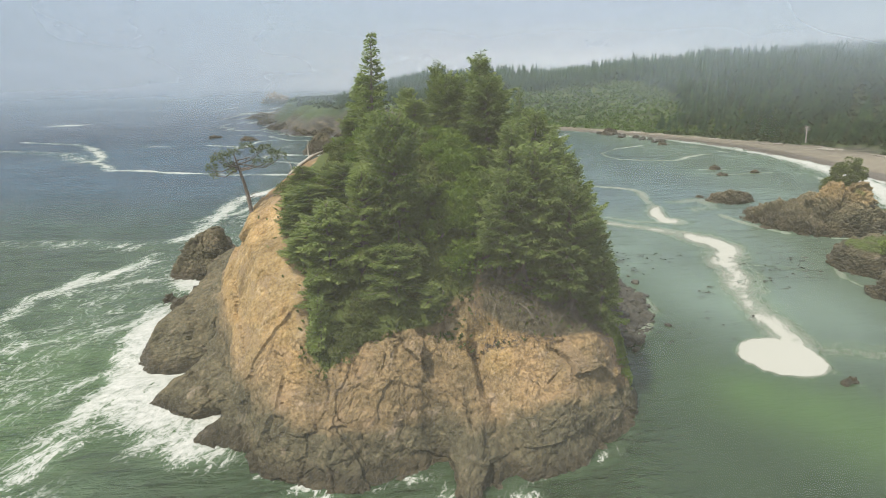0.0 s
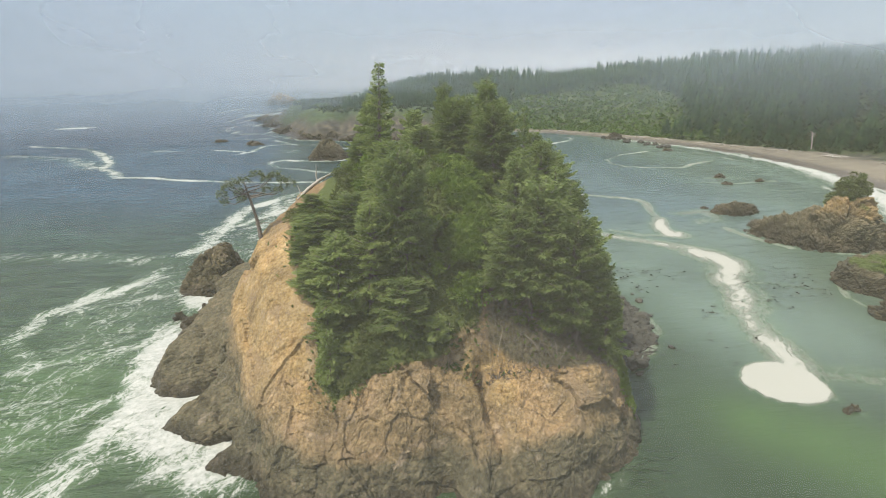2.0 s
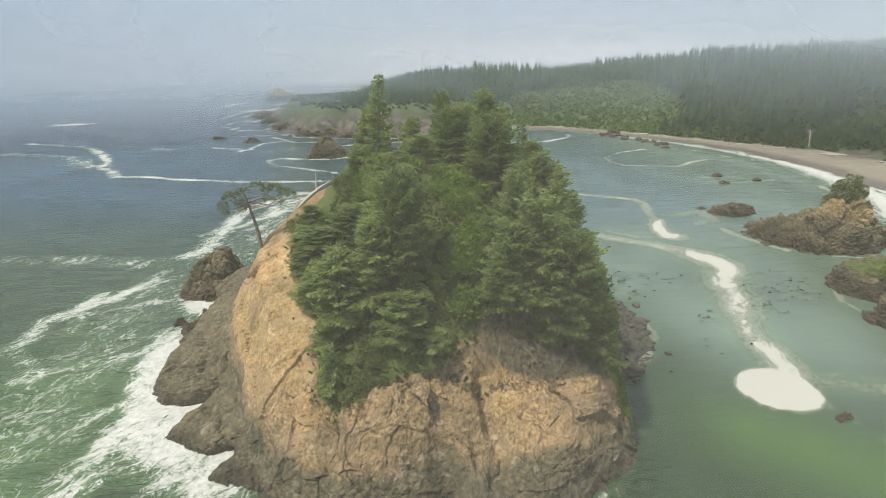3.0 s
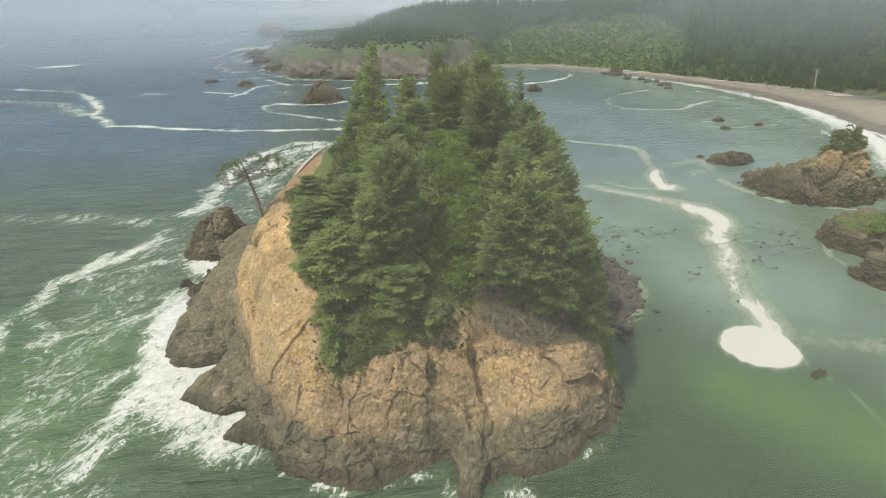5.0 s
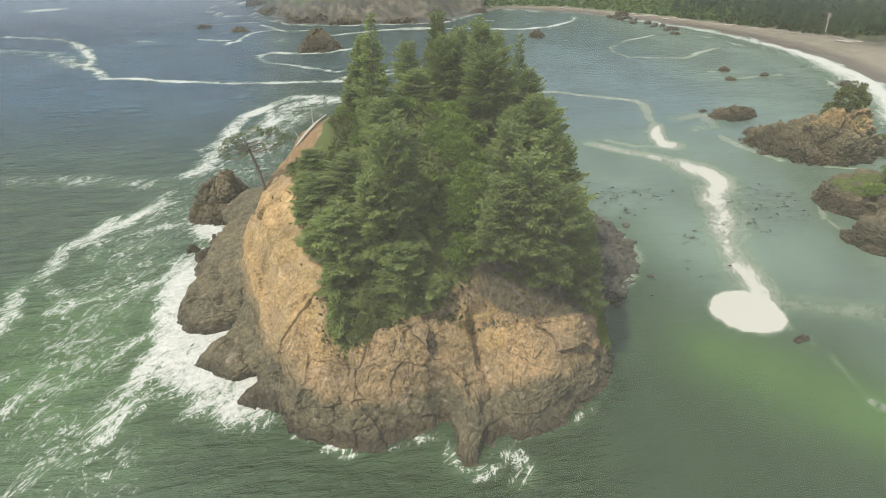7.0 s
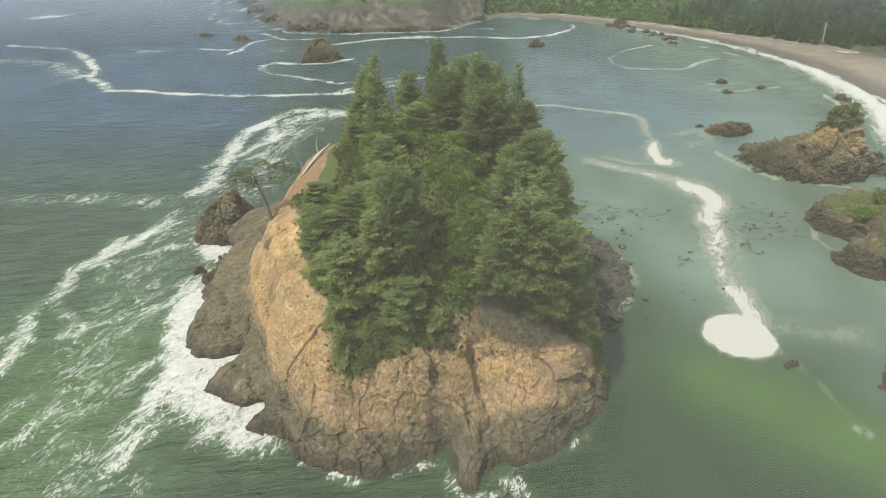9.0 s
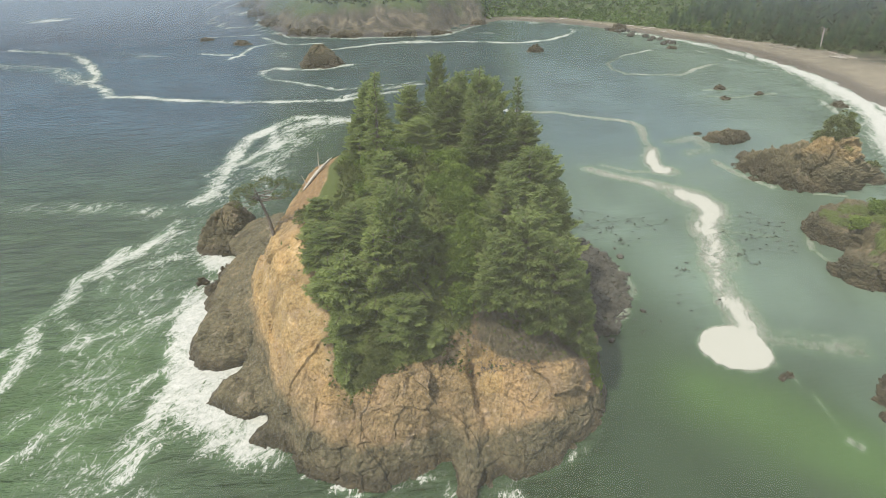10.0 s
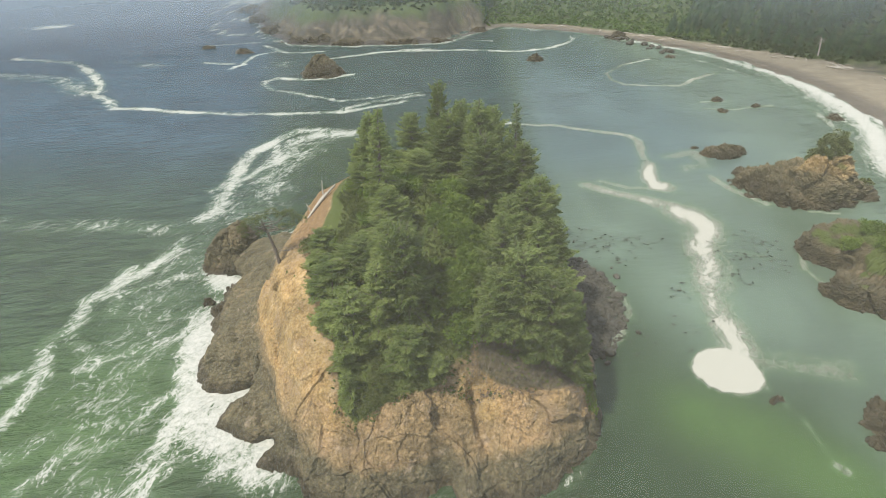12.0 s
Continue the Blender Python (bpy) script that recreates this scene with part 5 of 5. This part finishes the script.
def dead_wood():
    def log(points, radii, name, label, sides=7):
        v, t = tube(points, radii, sides)
        tagged(new(name, tri_mesh(name, v, t, DEADWOOD, True)), label, "dead wood")
    g = lambda x, y, up: (x, y, ground_z(x, y) + up)
    log([g(-22.4, 77.2, 0.1), g(-21.2, 79.2, 0.35), g(-20.0, 82.0, 0.5), g(-19.0, 84.8, 0.8)], [0.16, 0.26, 0.24, 0.14], "fallen_log", "bleached fallen log lying on the dry grass slope")
    log([g(-22.0, 78.6, 0.05), g(-20.9, 81.0, 0.3), g(-20.3, 83.0, 0.6)], [0.12, 0.18, 0.1], "fallen_log", "bleached fallen log lying on the dry grass slope")
    x, y, z = g(-20.6, 82.4, -0.2)
    log([(x, y, z), (x - 0.1, y, z + 1.6), (x + 0.05, y, z + 3.3)], [0.14, 0.10, 0.05], "snag", "thin bleached standing dead stem")
    x, y, z = g(-22.3, 79.0, -0.2)
    log([(x, y, z), (x - 0.2, y, z + 0.9), (x - 0.5, y, z + 1.7)], [0.10, 0.08, 0.04], "snag", "thin bleached standing dead stem")
    rs = random.Random(5)
    # dead branches hanging under the trees at the rim
    for k in range(11):
        x = rs.uniform(5.5, 18) if k < 8 else rs.uniform(-9, 1)
        y = (53.6 if x < 15 else 56) + rs.uniform(-0.6, 1.4)
        z = ground_z(x, y) + 0.05
        dx, dz = rs.uniform(-1.6, 2.0), rs.uniform(0.15, 0.6)
        v, t = tube([(x, y, z + dz), (x + dx * 0.4, y - 0.7, z + dz * 0.65 - 0.1), (x + dx, y - 1.5, max(ground_z(x + dx, y - 1.5) + 0.05, z - 1.4))], [0.045, 0.04, 0.018], 4)
        tagged(new("dead_branch", tri_mesh("dead_branch", v, t, WEATHERED, True)), "grey dead branch hanging over the cliff rim", "dead wood", "dead branches under the trees")


dead_wood()


# ---- boulders ----
def boulder_mesh(seed):
    bm = bmesh.new()
    bmesh.ops.create_icosphere(bm, subdivisions=2, radius=1.0)
    for v in bm.verts:
        p = v.co.normalized()
        d = noise.voronoi(p * 1.1 + Vector((seed * 3.1, seed, 0)))
        k = 0.78 + 0.35 * (d[0][1] - d[0][0]) + 0.16 * noise.fractal(p * 2.2 + Vector((seed, 0, seed)), 1.0, 2.0, 3)
        v.co = Vector((p.x * k, p.y * k * 0.85, p.z * k * 0.66))
    me = bpy.data.meshes.new("boulder")
    bm.to_mesh(me)
    bm.free()
    me.materials.append(STONE)
    return me


def boulders():
    rs = random.Random(12)
    meshes = [boulder_mesh(k) for k in range(5)]
    patch = [(20.5, 66), (27, 68.5), (31, 72), (33.4, 77), (34.5, 84), (33.6, 92), (30.5, 99), (26, 102), (24, 100), (22, 80)]
    count = 0
    while count < 290:
        x, y = rs.uniform(21, 35.5), rs.uniform(65.5, 102)
        if not inside(np.array([x]), np.array([y]), patch)[0] and rs.random() > 0.05:
            continue
        shore = max(0.0, min(1.0, (33.5 - x) / 8))
        r = rs.choice((0.4, 0.5, 0.6, 0.7, 0.9, 1.2)) * rs.uniform(0.7, 1.2)
        ob = new("boulder", rs.choice(meshes))
        tagged(ob, "dark grey rounded boulder at the foot of the sea stack", "boulder", "boulders at the island's foot")
        ob.matrix_basis = Matrix.LocRotScale((x, y, max(ground_z(x, y), -0.15 + 0.5 * shore) + 0.1 * r), Euler((rs.uniform(-0.4, 0.4), rs.uniform(-0.4, 0.4), rs.uniform(0, 6.28))), (r, r, r))
        count += 1
    for k in range(26):
        y = rs.uniform(0, 1)
        x, y = 100 + 24 * y + rs.uniform(-4, 4), 352 - 55 * y + rs.uniform(-3, 5)
        r = rs.uniform(0.9, 2.4)
        h = float(land_height(np.array([x]), np.array([y]))[0][0])
        ob = new("boulder", rs.choice(meshes))
        tagged(ob, "dark boulder at the edge of the beach", "boulder", "boulders on the beach")
        ob.matrix_basis = Matrix.LocRotScale((x, y, max(h, 0) + 0.2 * r), Euler((0, 0, rs.uniform(0, 6.28))), (r, r, r))


boulders()


def rubble():
    """The bed of cobbles between the boulders."""
    xs, ys = np.arange(20, 38, 0.35), np.arange(64, 104, 0.35)
    X, Y = np.meshgrid(xs, ys)
    patch = [(20, 66), (26, 69.5), (30, 73), (32.4, 78.5), (33.4, 85), (32.6, 92), (29.6, 98), (26, 100.5), (21, 101), (21, 72)]
    d, _ = to_line(X, Y, patch + patch[:1])
    d = np.where(inside(X, Y, patch), d, -d)
    z = np.clip(d * 0.16, -1.5, 0.6) + 0.40 * value_noise(X, Y, 1.2, 60, 2) - 0.30
    me = grid_mesh("cobble_bed", np.stack([X, Y, z], -1), STONE, False, False)
    # loose stones over the bed, too many and small to count
    rs = np.random.RandomState(91)
    bm = bmesh.new()
    bmesh.ops.create_icosphere(bm, subdivisions=1, radius=1.0)
    ball = np.array([v.co[:] for v in bm.verts])
    tri = np.array([[v.index for v in q.verts] for q in bm.faces])
    bm.free()
    x, y = rs.uniform(19.5, 36, 5200), rs.uniform(64.5, 103, 5200)
    d, _ = to_line(x, y, patch + patch[:1])
    d = np.where(inside(x, y, patch), d, -d)
    keep = d + 1.6 * rs.rand(len(d)) > 0.2
    x, y, d = x[keep], y[keep], d[keep]
    r = rs.uniform(0.16, 0.46, len(x))
    shape = ball[None] * rs.uniform(0.7, 1.25, (len(x), len(ball), 1)) * r[:, None, None] * np.array([1.1, 0.95, 0.75])
    at = np.stack([x, y, np.clip(d * 0.16, -0.25, 0.6) - 0.12 + rs.uniform(0, 0.2, len(x))], -1)
    V = (shape + at[:, None]).reshape(-1, 3)
    T = (tri[None] + (np.arange(len(x)) * len(ball))[:, None, None]).reshape(-1, 3)
    stones = tri_mesh("stones", V, T, STONE)
    tagged(new("cobbles", me), "wet dark cobbles at the foot of the sea stack", "cobbles", kind="stuff")
    tagged(new("stones", stones), "loose dark grey stones on the cobble shore", "stones", kind="stuff")


rubble()


# ---- kelp ----
def kelp():
    rs = np.random.RandomState(17)
    spots = [(36, 106, 5.5, 60), (42, 106, 3, 24), (28, 112, 2.5, 10), (67, 97, 4, 26), (70, 105.5, 3.5, 22), (61, 92, 3, 14), (46, 87.5, 2, 10), (37, 99, 2.5, 10), (66, 100, 6, 20), (51.3, 58.4, 0.8, 4), (40, 78, 5, 8), (33, 72, 3, 5)]
    org, way = [], []
    for cx, cy, r, n in spots:
        for _ in range(n):
            x, y = cx + rs.normal() * r * 0.9, cy + rs.normal() * r * 0.65
            for _ in range(3):
                org.append((x + rs.normal() * 0.14, y + rs.normal() * 0.12, 0.28 + rs.uniform(-0.02, 0.06)))
                way.append((rs.normal() + 0.8, rs.normal() * 0.6 - 0.3, 0.02))
    n = len(org)
    v, t = sprays(np.array(org), np.array(way), rs.uniform(0.35, 0.8, n), rs.uniform(0.07, 0.15, n), rs, False)
    m = Nodes("kelp_blades")
    m.set(Base_Color=m.ramp(m.island(), (0.0, (0.014, 0.018, 0.012)), (1.0, (0.040, 0.042, 0.024))), Roughness=0.7)
    tagged(new("kelp", tri_mesh("kelp", v, t, m.mat)), "dark brown kelp floating in loose patches on the bay", "kelp", kind="stuff")


kelp()


# ---- growth on the islets and the mainland ----
def islet_growth():
    for x, y, z, r, h, seed, n, host in ((96.4, 130.5, 8.6, 3.0, 4.6, 61, 2300, "i"), (99.0, 130.0, 8.6, 4.0, 7.6, 62, 4200, "i"), (96.4, 129.0, 8.6, 2.0, 2.2, 69, 800, "i"), (101.0, 132.0, 8.6, 2.2, 2.6, 70, 900, "i"), (110, 128.5, 3.0, 2.0, 2.2, 63, 700, "i"),
                                         (84, 95, 5.8, 2.6, 1.8, 64, 1400, "g"), (88, 90, 6.4, 3.4, 2.2, 65, 2000, "g"), (94, 95, 6.6, 3.6, 2.4, 66, 2000, "g"), (86, 84, 5.2, 2.4, 1.5, 67, 900, "g"), (90, 99, 6.0, 3.0, 2.0, 68, 1500, "g")):
        ob = new("shrub")
        child("stem", tri_mesh("stem", *stems(seed, r, h), BARK, True), ob)
        child("foliage", tri_mesh("foliage", *leaf_mound(seed, r, h, n, 0.45), OLIVE if host == "i" else SHRUB), ob)
        tree = ISLET_TREE if host == "i" else GREEN_TREE
        ob.location = (x, y, ground_z(x, y, tree) - 0.3)
        tagged(ob, "wind-shaped green bush on top of the rock islet", "shrub", "bushes on the islets")


ISLET_TREE, GREEN_TREE = faces_tree(ISLET), faces_tree(GREEN_ROCK)
islet_growth()


def far_conifers(places, seed, name, label):
    """Many distant conifers, each of ragged drooping tiers."""
    rs = np.random.RandomState(seed)
    V, T, o = [], [], 0
    for x, y, z, h, r in places:
        tiers = 8
        for k in range(tiers):
            u = (k + 0.3) / tiers
            zz, rr = z + h * (0.10 + 0.88 * u), r * (1 - u) ** 0.85 + 0.12
            m = 7
            a = rs.uniform(0, 6.28) + np.arange(m) * 6.283 / m + rs.normal(size=m) * 0.15
            L = rr * rs.uniform(0.65, 1.2, m)
            apex = np.array([x, y, zz + h * 0.11])
            tip = np.stack([x + L * np.cos(a), y + L * np.sin(a), zz - 0.3 * L + rs.normal(size=m) * 0.15], -1)
            w = 0.24 * L + 0.06
            s1 = np.stack([x + 0.5 * L * np.cos(a) - w * np.sin(a), y + 0.5 * L * np.sin(a) + w * np.cos(a), np.full(m, zz + 0.02 * h)], -1)
            s2 = np.stack([x + 0.5 * L * np.cos(a) + w * np.sin(a), y + 0.5 * L * np.sin(a) - w * np.cos(a), np.full(m, zz + 0.02 * h)], -1)
            v = np.concatenate([apex[None], tip, s1, s2])
            i = np.arange(m)
            T.append(np.concatenate([np.stack([0 * i, 1 + m + i, 1 + i], -1), np.stack([0 * i, 1 + i, 1 + 2 * m + i], -1)]) + o)
            V.append(v)
            o += len(v)
    tagged(new(name, tri_mesh(name, np.concatenate(V), np.concatenate(T), FAR_SPRUCE)), label, "forest", kind="stuff")


def far_bushes(places, seed, name, label, material):
    rs = np.random.RandomState(seed)
    org, way, length = [], [], []
    for x, y, z, r in places:
        n = int(14 + 9 * r)
        v = rs.normal(size=(n, 3))
        v /= np.linalg.norm(v, axis=1, keepdims=True)
        v[:, 2] = np.abs(v[:, 2]) * 0.9
        lump = 0.75 + 0.35 * np.sin(v[:, :1] * 5 + x) * np.cos(v[:, 1:2] * 4 + y)
        org.append(np.array([x, y, z]) + v * r * lump * np.array([1, 1, 0.85]) - v * 0.35)
        way.append(v + rs.normal(size=(n, 3)) * 0.7)
        length.append(np.full(n, 0.55 * math.sqrt(r) + 0.25))
    org, way, length = np.concatenate(org), np.concatenate(way), np.concatenate(length) * 1.6
    v, t = sprays(org, way, length * rs.uniform(0.7, 1.3, len(length)), length * 0.45, rs, False)
    tagged(new(name, tri_mesh(name, v, t, material)), label, "thicket", kind="stuff")


def forest():
    rs = np.random.RandomState(77)
    n = 42000
    x, y = rs.uniform(-170, 480, n), rs.uniform(180, 600, n)
    seen = (x > -0.55 * y) & (x < 0.98 * y + 10)
    x, y = x[seen], y[seen]
    h, d, behind, beach, _ = land_height(x, y)
    # light green scrub on the lower slope round the head of the bay, conifers elsewhere
    scrubby = 1.1 * np.exp(-(((x - 88) / 62) ** 2 + ((y - 418) / 34) ** 2)) + 0.9 * np.exp(-(((x - 132) / 26) ** 2 + ((y - 385) / 34) ** 2)) + 0.5 * np.exp(-(((x - 180) / 30) ** 2 + ((y - 330) / 14) ** 2)) + 0.26 * value_noise(x, y, 45, 71)
    east, west = beach > 0.5, beach <= 0.5
    slide = np.exp(-(((x - 194) / 10) ** 2 + ((y - 252) / 12) ** 2)) > 0.4
    gap = (value_noise(x, y, 26, 73) < -0.28)
    conifer = (east & (behind > 7) & (scrubby < 0.42) & ~gap & ~slide) | (west & (d > 34) & (scrubby < 0.4) & (x > -74 + 0.12 * (y - 380)))
    pick = np.where(conifer)[0]
    chosen, cells = [], {}
    for i in pick:
        cell = 5.6 if x[i] > 130 else 4.4
        key = (int(x[i] // cell), int(y[i] // cell), cell)
        if key in cells:
            continue
        cells[key] = 1
        chosen.append(i)
    tall = lambda i: rs.uniform(6.5, 13.5) * (0.72 if beach[i] < 0.5 else 1.15 if behind[i] > 18 else 0.75) * (1 + 0.25 * (x[i] > 140)) * (1 + 0.25 * value_noise(np.array([x[i]]), np.array([y[i]]), 40, 74)[0])
    places = []
    for i in chosen[:5600]:
        t = tall(i)
        places.append((x[i], y[i], h[i] - 0.5, t, t * rs.uniform(0.25, 0.36)))
    far_conifers(places, 5, "conifer_forest", "dense dark conifer forest on the misty hillside")
    low = (east & (behind > 0.5) & ~slide) | (west & (d > 22) & (value_noise(x, y, 18, 75) > -0.45))
    pick = np.where(low)[0]
    chosen, cells = [], {}
    for i in pick:
        key = (int(x[i] // 3.6), int(y[i] // 3.6))
        if key in cells or y[i] > 520:
            continue
        cells[key] = 1
        chosen.append(i)
    bright, dull = [], []
    for i in chosen[:7000]:
        spot = (x[i], y[i], h[i] - 0.3, rs.uniform(1.2, 2.9) * (0.62 if beach[i] < 0.5 else 1.0))
        (bright if scrubby[i] > 0.15 else dull).append(spot)
    far_bushes(bright, 6, "scrub_thicket", "light green scrub and young alder on the lower hillside", FAR_SHRUB)
    far_bushes(dull, 7, "brush", "dull green brush between the conifers", FAR_BRUSH)


forest()


def driftwood():
    rs = random.Random(9)
    for _ in range(46):
        u = rs.random() ** 0.8
        k = min(int(u * 6), 5) + 2
        (ax, ay), (bx, by) = BEACH_EDGE[k], BEACH_EDGE[k + 1]
        w = rs.random()
        x, y = ax + (bx - ax) * w - rs.uniform(0.5, 8), ay + (by - ay) * w - rs.uniform(0, 4)
        z = float(land_height(np.array([x]), np.array([y]))[0][0])
        a, L, r = rs.uniform(0, 3.14), rs.uniform(3, 9), rs.uniform(0.15, 0.4)
        p = lambda s: (x + s * L * math.cos(a), y + s * L * math.sin(a), z + r * 0.8)
        v, t = tube([p(-0.5), p(0), p(0.5)], [r, r * 0.9, r * 0.6], 6)
        tagged(new("driftwood_log", tri_mesh("driftwood_log", v, t, DEADWOOD, True)), "pale driftwood log lying on the upper beach", "driftwood", "driftwood on the beach")
    x, y = 186.5, 279
    z = float(land_height(np.array([x]), np.array([y]))[0][0])
    wood = [tube([(0, 0, -0.5), (-0.4, 0, 4), (-1.0, 0, 8.5)], [0.35, 0.28, 0.12], 6)]
    for s in range(7):
        wood.append(tube([(-0.7, 0, 5 + s * 0.5), (-0.7 + (1 if s % 2 else -1) * 1.1, 0, 6 + s * 0.45), (-0.7 + (1 if s % 2 else -1) * 2.0, 0.2, 6.3 + s * 0.45)], [0.12, 0.08, 0.03], 4))
    v, t = join(wood)
    ob = tagged(new("snag", tri_mesh("snag", v, t, DEADWOOD, True)), "bare bleached dead tree at the edge of the beach forest", "dead tree")
    ob.location = (x, y, z)


driftwood()
